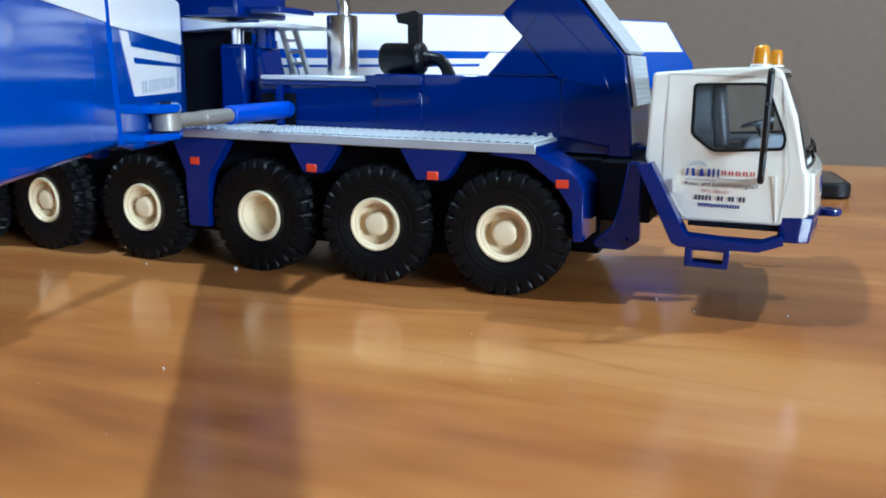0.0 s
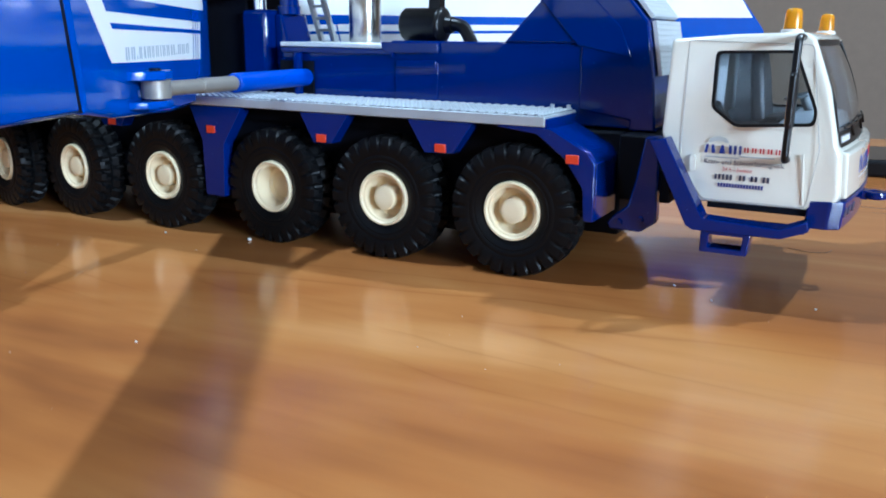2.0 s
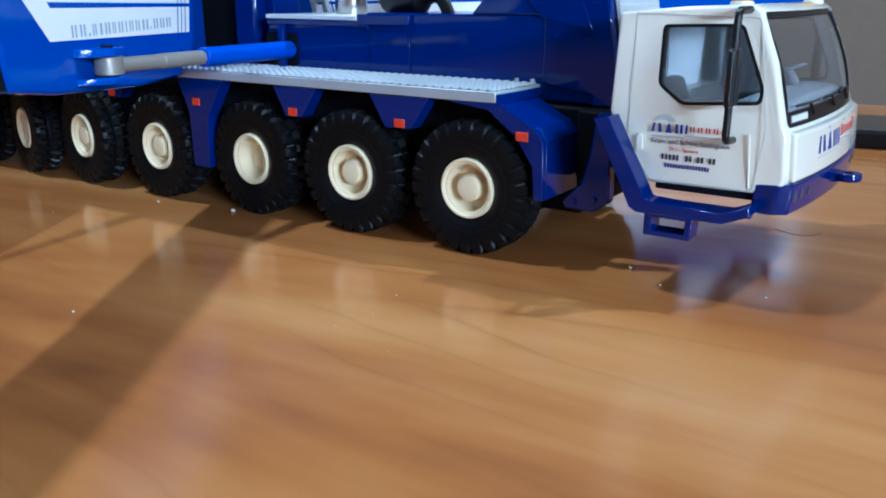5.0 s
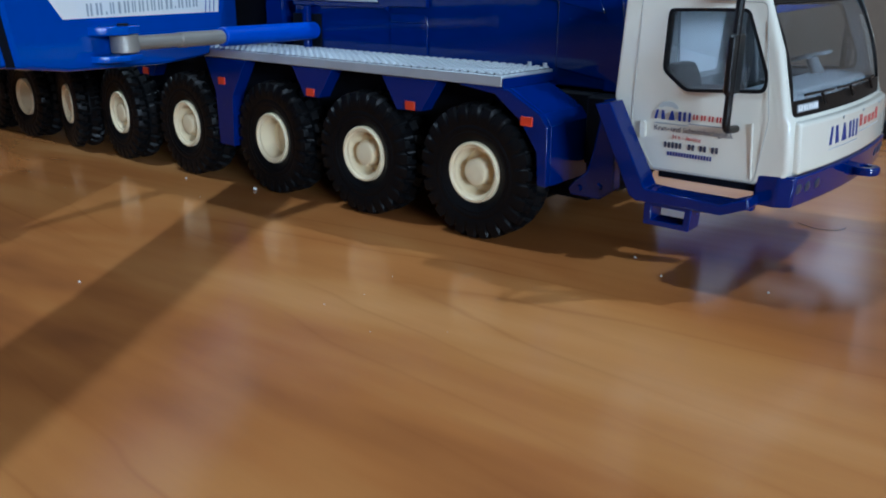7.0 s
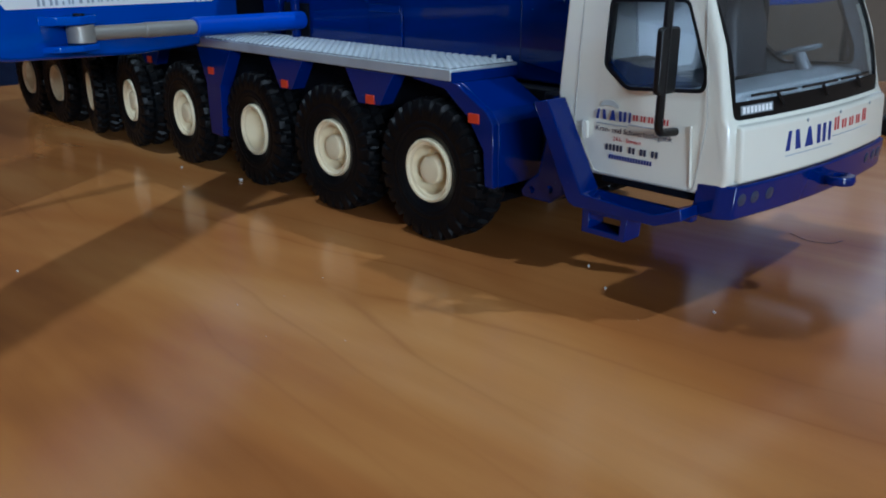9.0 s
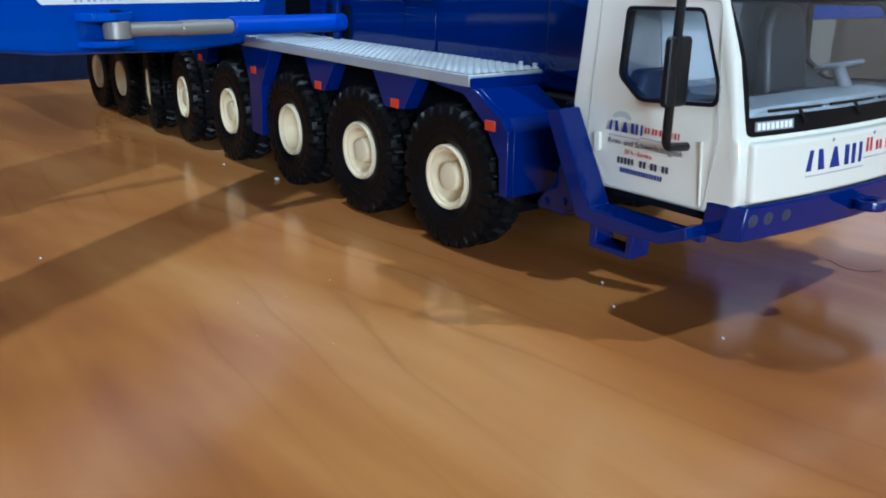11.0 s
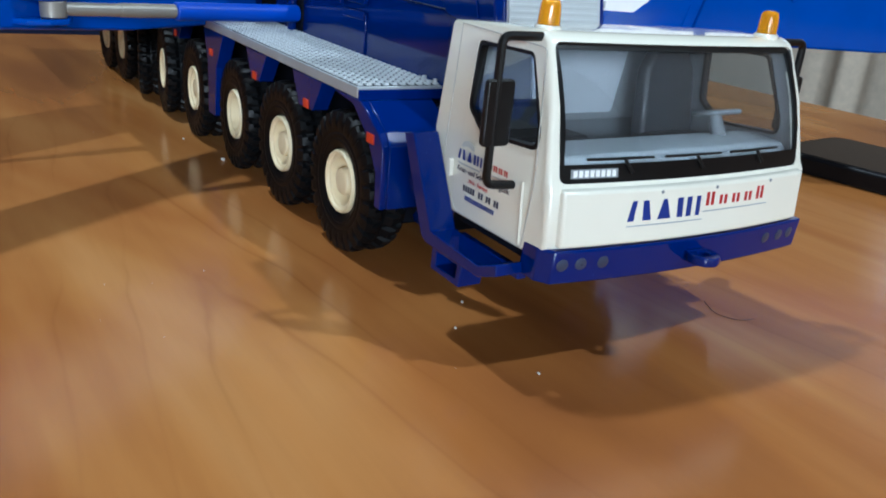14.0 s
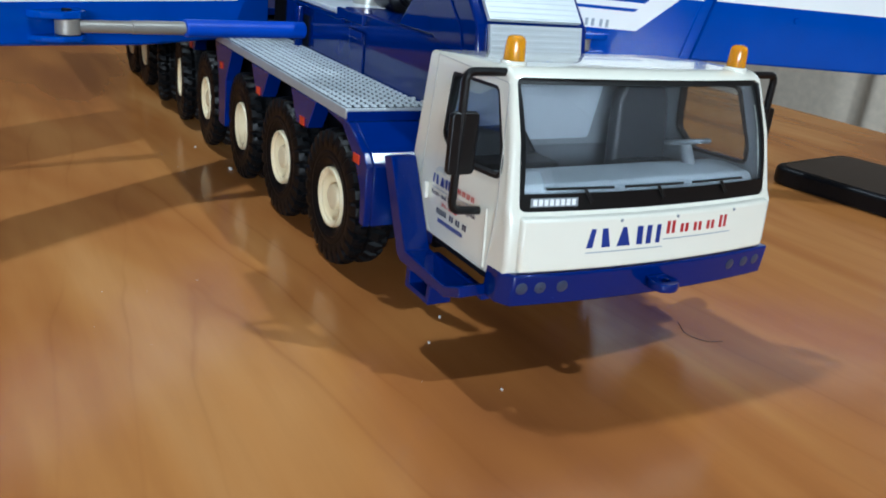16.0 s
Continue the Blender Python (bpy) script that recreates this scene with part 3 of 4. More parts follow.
# slanted cover at the housing's front
COVER = [(-12.0, 53.4), (-2.6, 63.3), (-8.4, 68.9), (3.0, 80.0), (9.0, 80.0), (11.6, 72.1), (23.5, 58.5), (25.8, 46.2), (26.9, 33.6), (20.6, 33.6), (20.6, 36.0), (8.0, 37.9), (8.0, 53.4)]
bm = bmesh.new()
side(bm, COVER, 19.6, 2 * YC - 19.6)
cover = part("slanted_cover", bm, BLUE, crane, bevel=0.5)
bm = bmesh.new()
side(bm, [(-2.4, 63.3), (3.0, 71.2), (17.5, 57.2), (20.4, 50.4), (7.2, 53.0)], 19.2, 19.58)
part("cheek_plate", bm, BLUE, cover, bevel=0.3)
# ribbed silver front of the cover
for a, b, n in (((9.8, 75.6), (23.6, 59.2), 17), ((23.9, 58.6), (26.2, 46.3), 10)):
    a2, b2 = Vector(a), Vector(b)
    d = (b2 - a2).normalized()
    o = Vector((-d.y, d.x)) * (1 if d.x > 0 else 1)
    o = o if o.x > 0 else -o
    bm = bmesh.new()
    side(bm, [tuple(a2), tuple(b2), tuple(b2 + o * 0.9), tuple(a2 + o * 0.9)], 22.0, 2 * YC - 22.0)
    panel = part("ribbed_panel", bm, SILVER, cover, "silver ribbed front panel")
    for k in range(n):
        p = a2.lerp(b2, (k + 0.5) / n)
        h = (b2 - a2).length / n * 0.30
        q = [p - d * h + o * 0.85, p + d * h + o * 0.85, p + d * h * 0.6 + o * 0.99, p - d * h * 0.6 + o * 0.99]
        bm = bmesh.new()
        side(bm, [tuple(w) for w in q], 22.4, 2 * YC - 22.4)
        part("rib", bm, SILVER, panel)

# silencer with its chrome pipe, air cleaner, ladder
bm = bmesh.new()
lathe(bm, [(0, 52.6), (4.5, 52.6), (4.65, 53.4), (4.65, 69.4), (4.4, 70.0), (0, 70.0)], (-63.2, 35.0, 0), (0, 0, 1), 36)
silencer = part("silencer", bm, BRUSHED, crane, "polished silver exhaust silencer", sharp=0.9)
bm = bmesh.new()
tube(bm, bend([(-62.5, 35, 69.6), (-62.5, 35, 74.0), (-66.0, 35.0, 79.5), (-66.0, 35.0, 84.0)], 3.0), 2.0, 16)
part("exhaust_pipe", bm, BRUSHED, silencer)
bm = bmesh.new()
lathe(bm, [(0, -48.6), (4.0, -48.6), (4.5, -48.0), (4.5, -37.8), (4.75, -37.6), (4.75, -36.6), (4.0, -36.0), (2.4, -35.4), (2.2, -33.6), (0, -33.6)], (0, 33.5, 57.6), (1, 0, 0), 36)
air = part("air_cleaner", bm, PLASTIC, crane, "black air cleaner drum", sharp=0.9)
bm = bmesh.new()
box(bm, -40.4, -37.0, 32.0, 35.0, 61.4, 67.0)
side(bm, [(-37.0, 67.01), (-37.0, 70.2), (-38.0, 71.0), (-44.2, 69.8), (-43.4, 67.6), (-40.4, 67.01)], 31.8, 35.2)
part("snorkel", bm, PLASTIC, air)
bm = bmesh.new()
tube(bm, bend([(-34.5, 33.5, 57.8), (-30.4, 33.5, 57.5), (-27.8, 33.5, 52.8)], 3.0), 1.75, 16)
part("intake_hose", bm, PLASTIC, air)
bm = bmesh.new()
for off in (0.0, 5.0):
    side(bm, [(-92.2 + off, 68.4), (-90.9 + off, 68.4), (-85.6 + off, 52.6), (-86.9 + off, 52.6)], 44.2, 45.8)
for k in range(4):
    z = 55.5 + 3.6 * k
    x = -86.4 - (z - 52.6) * 0.335
    box(bm, x + 0.4, x + 5.4, 44.3, 45.6, z, z + 0.9)
part("ladder", bm, SILVER, crane, "silver access ladder")

# turntable base and parts at the outrigger pivots
bm = bmesh.new()
box(bm, -98.4, -89.2, 22.0, 37.0, 34.0, 61.6)
part("pivot_housing", bm, BLUE, crane, bevel=1.2, segments=3)
bm = bmesh.new()
side(bm, [(-89.1, 34.0), (-89.1, 60.4), (-86.6, 60.4), (-83.0, 46.0), (-83.0, 34.0)], 26.0, 37.0)
part("pivot_cheek", bm, BLUE, crane, bevel=0.5)
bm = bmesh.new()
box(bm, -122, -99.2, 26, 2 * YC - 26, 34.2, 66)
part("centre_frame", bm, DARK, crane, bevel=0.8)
bm = bmesh.new()
side(bm, [(-109, 65.0), (-109, 69.0), (-93, 67.4), (-75.4, 67.4), (-75.4, 66.2), (-92, 66.2)], 19.0, 2 * YC - 19)
part("top_plate", bm, SILVER, crane, "light grey top plate", bevel=0.2)
bm = bmesh.new()
rod(bm, (-93.6, 25.0, 61.4), (-93.6, 25.0, 66.4), 1.9, segs=24)
part("pivot_pin", bm, CHROME, crane)
bm = bmesh.new()
lathe(bm, [(0, 60.3), (3.4, 60.3), (3.4, 62.6), (2.9, 62.8), (2.9, 65.4), (3.6, 65.6), (3.6, 66.3), (0, 66.3)], (-86.4, 29.5, 0), (0, 0, 1), 28)
part("pivot_bush", bm, BLUE, crane)
bm = bmesh.new()
box(bm, -140, -90, 20, 2 * YC - 20, 69.2, 84)
part("turntable_base", bm, BLUE, crane, bevel=1.0)
bm = bmesh.new()
box(bm, -92, -77.5, 24, 2 * YC - 24, 70.4, 72.2)
part("bracket_plate", bm, BLUE, crane, bevel=0.3)


# swung-out support arms
def support_arm(far):
    a = Vector((-101.0, 7.0))
    u = Vector((0.5556, -0.8314))
    n = Vector((0.8314, 0.5556))

    def put(s, d, z):
        p = a + u * s + n * d
        return (p.x, 2 * YC - p.y if far else p.y, z)

    def slab_on(poly, d0, d1):
        bm = bmesh.new()
        prism(bm, poly, lambda p: put(p[0], d0, p[1]), lambda p: put(p[0], d1, p[1]))
        return bm

    def lower(s):
        pts = ((-16, 35.6), (40, 36.3), (85, 39.2), (104, 41.8), (170, 44.0), (215, 48.0))
        for (s0, z0), (s1, z1) in zip(pts, pts[1:]):
            if s <= s1:
                return z0 + (z1 - z0) * (s - s0) / (s1 - s0)
        return 48.0

    inner = [(-16, lower(-16)), (40, lower(40)), (85, lower(85)), (102.0, lower(102)), (107.0, 64), (108.5, 76.4), (-8, 73.0), (-16, 70)]
    arm = part("support_arm", slab_on(inner, -8.5, 0.0), BLUE_MID, crane, "bright blue and white swung-out support arm", bevel=0.8)
    outer_ = [(105.2, lower(105.2)), (170, lower(170)), (214, 49.5), (214, 58), (193, 77.0), (111.8, 76.4), (110.3, 64)]
    part("outer_section", slab_on(outer_, -8.5, 0.0), BLUE_MID, arm, bevel=0.8)
    part("joint_gap", slab_on([(99, lower(99) + 0.4), (107, lower(107) + 0.4), (112, 64), (113, 75.6), (106, 75.6)], -7.8, -0.8), BLUE_MID if far else DARK, arm)
    # white upper band and printed panel with blue stripes
    part("white_band", slab_on([(-8, 61.0), (106.4, 61.6), (107.8, 75.8), (-7.4, 72.6)], 0.01, 0.16), LABEL, arm, "white painted upper band")
    part("white_band", slab_on([(110.5, 62.0), (205.5, 63.4), (192.6, 76.4), (112.0, 75.9)], 0.01, 0.16), LABEL, arm, "white painted upper band")
    panel_ = part("printed_panel", slab_on([(0.3, 47.6), (85.6, 49.4), (98.5, 61.2), (-3.0, 61.0)], 0.01, 0.14), LABEL, arm, "white printed panel with blue stripes and grey lettering bars")
    part("stripe", slab_on([(-1.2, 54.6), (84.0, 55.6), (85.2, 56.7), (-1.4, 55.5)], 0.15, 0.20), BLUE_MID, panel_)
    part("stripe", slab_on([(-2.0, 57.8), (87.0, 58.7), (90.0, 61.6), (-2.6, 60.9)], 0.17, 0.22), BLUE_MID, panel_)
    for k in range(3):
        s = 4.0 + 3.2 * k
        part("fine_line", slab_on([(s, 47.8), (s + 0.5, 47.8), (s - 2.6, 61.0), (s - 3.1, 61.0)], 0.23, 0.27), BLUE_MID, panel_)
    s = 16.0
    widths = (3.4, 3.4, 3.4, 1.0, 4.2, 2.8, 2.6, 1.2, 2.8, 2.0, 2.8, 1.8, 2.0, 1.0, 2.8, 2.6) if not far else (2.6, 2.8, 1.0, 2.0, 1.8, 2.8, 2.0, 2.8, 1.2, 2.6, 2.8, 4.2, 1.0, 3.4, 3.4, 3.4)
    for k, w in enumerate(widths):
        h = 2.5 if w > 1.1 else 0.7
        posts = ((0.0, 0.3), (0.62, 0.3)) if w > 1.9 else ((0.0, 0.6),)
        for o, f in posts:
            a0, a1 = s + w * o, s + w * (o + f)
            part("letter_bar", slab_on([(a0, 49.6), (a1, 49.62), (a1, 49.62 + h), (a0, 49.6 + h)], 0.15, 0.20), INK_GREY, panel_)
        s += w * 1.15 + 1.0
    # lugs, rod and cylinder that swing the arm
    for z0, z1 in ((40.0, 41.4), (45.6, 47.4)):
        bm = bmesh.new()
        prism(bm, [(61, 0), (76.5, 0), (75.0, 3.6), (71.0, 6.4), (66.0, 6.8), (62.6, 4.4)], lambda p: put(p[0], p[1] - 0.2, z0), lambda p: put(p[0], p[1] - 0.2, z1))
        part("lug", bm, BLUE_MID, arm, bevel=0.25)
    e = put(67.6, 3.4, 43.5)
    bm = bmesh.new()
    rod(bm, (e[0], e[1], 41.6), (e[0], e[1], 45.5), 3.0, segs=28)
    part("rod_eye", bm, STEEL, arm, "worn steel rod eye", bevel=0.2)
    bm = bmesh.new()
    rod(bm, (e[0], e[1], 39.6), (e[0], e[1], 47.8), 1.2, segs=16)
    part("eye_pin", bm, DARK, arm)
    m1, m2 = (-66.6, -17.4, 43.2), (-72.6, 18.8, 43.0)
    if far:
        m1, m2 = (m1[0], 2 * YC - m1[1], m1[2]), (m2[0], 2 * YC - m2[1], m2[2])
    bm = bmesh.new()
    rod(bm, e, m1, 1.6, segs=24)
    part("piston_rod", bm, STEEL, arm, "worn grey steel piston rod")
    bm = bmesh.new()
    e_, m_ = Vector(e), Vector(m1)
    rod(bm, e_.lerp(m_, 0.52), e_.lerp(m_, 0.995), 1.75, segs=24)
    part("rod_sleeve", bm, STEEL, arm, bevel=0.2)
    bm = bmesh.new()
    rod(bm, m1, m2, 2.4, segs=28)
    part("cylinder", bm, BLUE_BRIGHT, arm, "bright blue hydraulic cylinder", bevel=0.35)
    # rivets on the outer section
    for s, z in (((138, 58.6),) if far else ()):
        bm = bmesh.new()
        p0, p1 = Vector(put(s, -0.1, z)), Vector(put(s, 0.45, z))
        rod(bm, p0, p1, 1.0, 0.75, 16)
        part("rivet", bm, BLUE_MID, arm)
    return arm


support_arm(False)
support_arm(True)

# ---- driver's cab ----
YK = 32.8  # the cab's own middle line
PROFILE = [(32.6, 35.3), (33.0, 54.8), (46.0, 55.9), (58.0, 56.4), (59.9, 55.3), (63.6, 46.0), (66.3, 35.0), (67.1, 33.6), (67.7, 25.4), (66.8, 22.2), (40.2, 21.9)]


def cab_y(z):
    return 2.6 if z < 34 else 2.6 + (z - 34) * 0.085


def front_dx(y, x=66.0):
    """How far the bowed front of the cab stands forward of its near corner."""
    w = max(0.0, min(1.0, (x - 44.0) / 20.0))
    return w * (2.2 * (1 - ((y - YK) / 30.6) ** 2) + 1.0 * (y - 3.0) / 61.0)


def cab_solid(profile, off):
    bm = bmesh.new()
    rows = []
    for k in range(13):
        row = []
        for x, z in profile:
            y0 = cab_y(z) + off
            y = y0 + (2 * YK - 2 * y0) * k / 12
            row.append(bm.verts.new((x + front_dx(y, x), y, z)))
        rows.append(row)
    n = len(profile)
    for a, b in zip(rows, rows[1:]):
        for i in range(n):
            bm.faces.new((a[i], a[(i + 1) % n], b[(i + 1) % n], b[i]))
    bm.faces.new(rows[0])
    bm.faces.new(rows[-1][::-1])
    return bm


cab = part("cab", cab_solid(PROFILE, 0.0), WHITE, crane, "glossy white driver's cab with printed door", bevel=0.85, segments=4)
inside = part("void", cab_solid([(35.0, 37.0), (35.2, 54.6), (57.0, 55.3), (58.2, 54.7), (61.8, 46.0), (64.8, 35.6), (66.2, 33.0), (66.2, 25.0), (41.2, 23.6)], 1.3), WHITE)
SIDE_WINDOW = [(42.0, 52.6), (57.3, 53.0), (62.2, 41.6), (62.0, 38.6), (47.2, 37.6), (42.1, 41.2)]
bm = bmesh.new()
side(bm, rounded(SIDE_WINDOW, 1.2), -10, 90)
hole_a = part("void", bm, WHITE)
W_LO, W_HI = Vector((66.3, 34.5)), Vector((59.3, 55.3))
w_dir = (W_HI - W_LO).normalized()
w_out = Vector((w_dir.y, -w_dir.x))
W_LEN = (W_HI - W_LO).length


def pane_at(y, v, d):
    """On the windscreen: across, up along the slope, out of it; bowed as the pillars are."""
    bow = 1.3 * (1 - (2 * v / W_LEN - 1) ** 2)
    p = W_LO + w_dir * v + w_out * (d + bow)
    return (p.x + front_dx(y) * (1 - 0.2 * v / W_LEN), y, p.y)


def up_lines(loop, extra=6):
    """More points along an outline's long sides, so that a bowed pane bends."""
    out = []
    for i, p in enumerate(loop):
        q = loop[(i + 1) % len(loop)]
        n = extra if math.dist(p, q) > 8 else 1
        out += [(p[0] + (q[0] - p[0]) * k / n, p[1] + (q[1] - p[1]) * k / n) for k in range(n)]
    return out


SCREEN_OUT = rounded([(4.7, 0.0), (2 * YK - 4.9, 0.0), (2 * YK - 5.4, 21.5), (5.3, 21.5)], 1.4, 5)
bm = bmesh.new()
prism(bm, up_lines(SCREEN_OUT, 12), lambda p: pane_at(p[0], p[1], -4.5), lambda p: pane_at(p[0], p[1], 4.0))
hole_b = part("void", bm, WHITE)
cut(cab, [inside, hole_a, hole_b])
# the inner skin is grey
VOID = [(34.9, 36.9), (35.1, 54.7), (57.0, 55.4), (58.4, 54.8), (62.0, 46.0), (65.0, 35.6), (66.4, 33.0), (66.4, 24.9), (41.1, 23.5)]


def in_void(q):
    x, y, z = q[0] - front_dx(q[1], q[0]), q[1], q[2]
    y0 = cab_y(z) + 1.2
    if not y0 < y < 2 * YK - y0:
        return False
    inside_ = False
    for (x0, z0), (x1, z1) in zip(VOID, VOID[1:] + VOID[:1]):
        if (z0 > z) != (z1 > z) and x < x0 + (z - z0) * (x1 - x0) / (z1 - z0):
            inside_ = not inside_
    return inside_


cab.data.materials.append(LINING)
for p in cab.data.polygons:
    p.use_smooth = True
    if in_void((p.center + p.normal * 0.0004) / MM):
        p.material_index = 1
cab.data.set_sharp_from_angle(angle=0.6)


bm = bmesh.new()
so = up_lines(SCREEN_OUT, 12)
# inner edge of the black surround: wider at the foot
si = []
for y, v in so:
    y2 = max(5.5 + 0.03 * v, min(2 * YK - 5.7 - 0.03 * v, y))
    si.append((y2, max(2.9, min(20.5, v))))
frame_ring(bm, so, si, lambda p: pane_at(p[0], p[1], -0.15), lambda p: pane_at(p[0], p[1], -1.0))
surround = part("windscreen_surround", bm, PLASTIC, cab, "black windscreen surround")
bm = bmesh.new()
grid = []
for k in range(9):
    v = 0.5 + (21.1 - 0.5) * k / 8
    y0 = 5.1 + 0.03 * v
    grid.append([[bm.verts.new(pane_at(y0 + (2 * YK - 2 * y0) * j / 14, v, d)) for j in range(15)] for d in (-0.45, -0.75)])
for a, b in zip(grid, grid[1:]):
    for d in (0, 1):
        for j in range(14):
            bm.faces.new((a[d][j], a[d][j + 1], b[d][j + 1], b[d][j]))
    for j in (0, 14):
        bm.faces.new((a[0][j], a[1][j], b[1][j], b[0][j]))
for r in (grid[0], grid[-1]):
    for j in range(14):
        bm.faces.new((r[0][j], r[0][j + 1], r[1][j + 1], r[1][j]))
screen = part("windscreen", bm, SCREEN_GLASS, cab, "clear bowed windscreen", sharp=1.0)
screen.visible_shadow = False
# maker's plate on the black foot of the windscreen, drawn as plain bars
bm = bmesh.new()
prism(bm, [(6.8, 0.75), (15.6, 0.75), (15.6, 2.2), (6.8, 2.2)], lambda p: pane_at(p[0], p[1], -0.15), lambda p: pane_at(p[0], p[1], -0.05))
plate = part("maker_plate", bm, GREY, surround, "pale name plate drawn as bars")
for k in range(8):
    bm = bmesh.new()
    y = 7.2 + 1.03 * k
    prism(bm, [(y, 0.95), (y + 0.72, 0.95), (y + 0.72, 2.0), (y, 2.0)], lambda p: pane_at(p[0], p[1], -0.05), lambda p: pane_at(p[0], p[1], 0.0))
    part("letter_bar", bm, LABEL, plate)
# three wipers
for y in (15.5, 31.0, 46.5):
    bm = bmesh.new()
    tube(bm, [pane_at(y - 6.0 + 13.0 * k / 6, 3.65, 0.1) for k in range(7)], 0.24, 8)
    tube(bm, [pane_at(y + 1.2, 3.6, 0.15), pane_at(y + 2.6, 1.4, 0.3)], 0.3, 8)
    part("wiper", bm, PLASTIC, cab, "thin black wiper")

# side windows with their rubber
for far in (False, True):
    def wy(p, d):
        y = cab_y(p[1]) + d
        return (p[0], 2 * YK - y if far else y, p[1])
    so2 = rounded(SIDE_WINDOW, 1.2)
    si2 = rounded(inset(SIDE_WINDOW, 0.6), 1.0)
    bm = bmesh.new()
    frame_ring(bm, so2, si2, lambda p: wy(p, 0.2), lambda p: wy(p, 1.9))
    part("window_rubber", bm, PLASTIC, cab, "black window rubber")
    bm = bmesh.new()
    prism(bm, rounded(inset(SIDE_WINDOW, 0.45), 1.0), lambda p: wy(p, 0.3 + 0.075 * (p[1] - 37.6)), lambda p: wy(p, 0.6 + 0.075 * (p[1] - 37.6)))
    g = part("side_window", bm, GLASS, cab, "clear side window")
    g.visible_shadow = False
    # door seam, handle
    bm = bmesh.new()
    tube(bm, bend([wy(q, -0.02) for q in ((36.6, 54.6), (36.9, 30.0), (42.0, 22.6), (62.0, 22.6), (63.4, 34.0), (60.2, 54.0), (36.6, 54.6))], 1.0, 3), 0.08, 6)
    part("door_seam", bm, SEAM, cab)
    bm = bmesh.new()
    side(bm, rounded([(39.2, 28.3), (40.3, 28.3), (40.1, 31.5), (39.0, 31.5)], 0.5), wy((0, 30), -0.55)[1], wy((0, 30), 0.2)[1])
    part("door_handle", bm, WHITE, cab)
    bm = bmesh.new()
    tube(bm, [wy((60.6, 33.2), -0.05), wy((61.4, 23.2), -0.05)], 0.22, 8)
    part("door_crease", bm, WHITE, cab)


# printing on the door and on the front, drawn as blocks
def door_bar(x0, x1, z0, z1, mat, name="letter_bar"):
    for far in (False, True):
        y = cab_y(z0) - 0.05
        bm = bmesh.new()
        if far:
            box(bm, x0, x1, 2 * YK - y - 0.05, 2 * YK - y, z0, z1)
        else:
            box(bm, x0, x1, y, y + 0.05, z0, z1)
        part(name, bm, mat, cab)


def blocks(x0, x1, n, gap=0.25):
    w = (x1 - x0) / n
    return [(x0 + w * k, x0 + w * (k + 1) - gap) for k in range(n)]


def logo_shapes(x0, w, z0, h):
    """Plain shapes in place of the blue trade mark: two blocks, a wedge and three bars."""
    def at(*pts):
        return [(x0 + w * u, z0 + h * v) for u, v in pts]
    return (at((0.0, 0.0), (0.05, 1.0), (0.11, 1.0), (0.08, 0.0)), at((0.20, 0.0), (0.19, 1.0), (0.26, 1.0), (0.31, 0.0)),
            at((0.40, 0.0), (0.46, 1.0), (0.51, 1.0), (0.58, 0.0)),
            at((0.67, 0.0), (0.66, 1.0), (0.74, 1.0), (0.75, 0.0)), at((0.80, 0.0), (0.80, 1.0), (0.87, 1.0), (0.87, 0.0)),
            at((0.94, 0.0), (0.94, 1.0), (1.0, 1.0), (1.0, 0.0)))


for poly in logo_shapes(41.7, 7.3, 32.2, 1.75):
    for far in (False, True):
        bm = bmesh.new()
        poly2 = [(2 * 45.35 - p, q) for p, q in poly] if far else poly
        y = 2 * YK - cab_y(32) if far else cab_y(32) - 0.05
        side(bm, poly2, y, y + 0.05)
        part("printed_mark", bm, INK_BLUE, cab)
for a, b in blocks(49.5, 57.0, 5, 0.35):
    for c, d in blocks(a, b, 2, 0.25):
        door_bar(c, d, 32.7, 33.7, INK_RED)
door_bar(41.9, 48.6, 31.35, 31.55, INK_GREY)
door_bar(48.6, 55.4, 31.75, 31.95, INK_GREY)
for far in (False, True):
    bm = bmesh.new()
    arch = [(44.4 + 2.0 * math.cos(a), 34.4 + 1.25 * math.sin(a)) for a in (math.pi * k / 14 for k in range(15))] + [(44.4 + 1.2 * math.cos(a), 34.4 + 0.3 * math.sin(a)) for a in (math.pi * (14 - k) / 14 for k in range(15))]
    prism(bm, arch, lambda p: (p[0], 2 * YK - cab_y(p[1]) + 0.05 if far else cab_y(p[1]) - 0.05, p[1]), lambda p: (p[0], 2 * YK - cab_y(p[1]) if far else cab_y(p[1]), p[1]))
    part("printed_arch", bm, INK_PALE, cab, "grey printed arch on the door")
for a, b in blocks(44.2, 48.0, 5, 0.32) + blocks(49.0, 50.6, 2, 0.32) + blocks(51.3, 52.9, 2, 0.32) + blocks(53.6, 55.2, 2, 0.32):
    door_bar(a, b, 26.9, 28.0, INK_DARK)
for a, b in blocks(45.0, 54.0, 16, 0.22):
    door_bar(a, b, 25.4, 26.2, INK_BLUE)
writing("door_lettering", "Kran- und Schwerlastlogistik", 1.35, pose(41.8 * MM, (cab_y(30) - 0.06) * MM, 30.1 * MM, 90, 0, 0), INK_DARK, cab)
writing("door_lettering", "24 h - Service", 1.05, pose(45.6 * MM, (cab_y(29) - 0.06) * MM, 28.7 * MM, 90, 0, 0), INK_RED, cab)


def front_x(y, z):
    """The cab's front below the windscreen."""
    return 67.7 + (33.6 - z) * 0.0732 + front_dx(y)


bm = bmesh.new()
rows = []
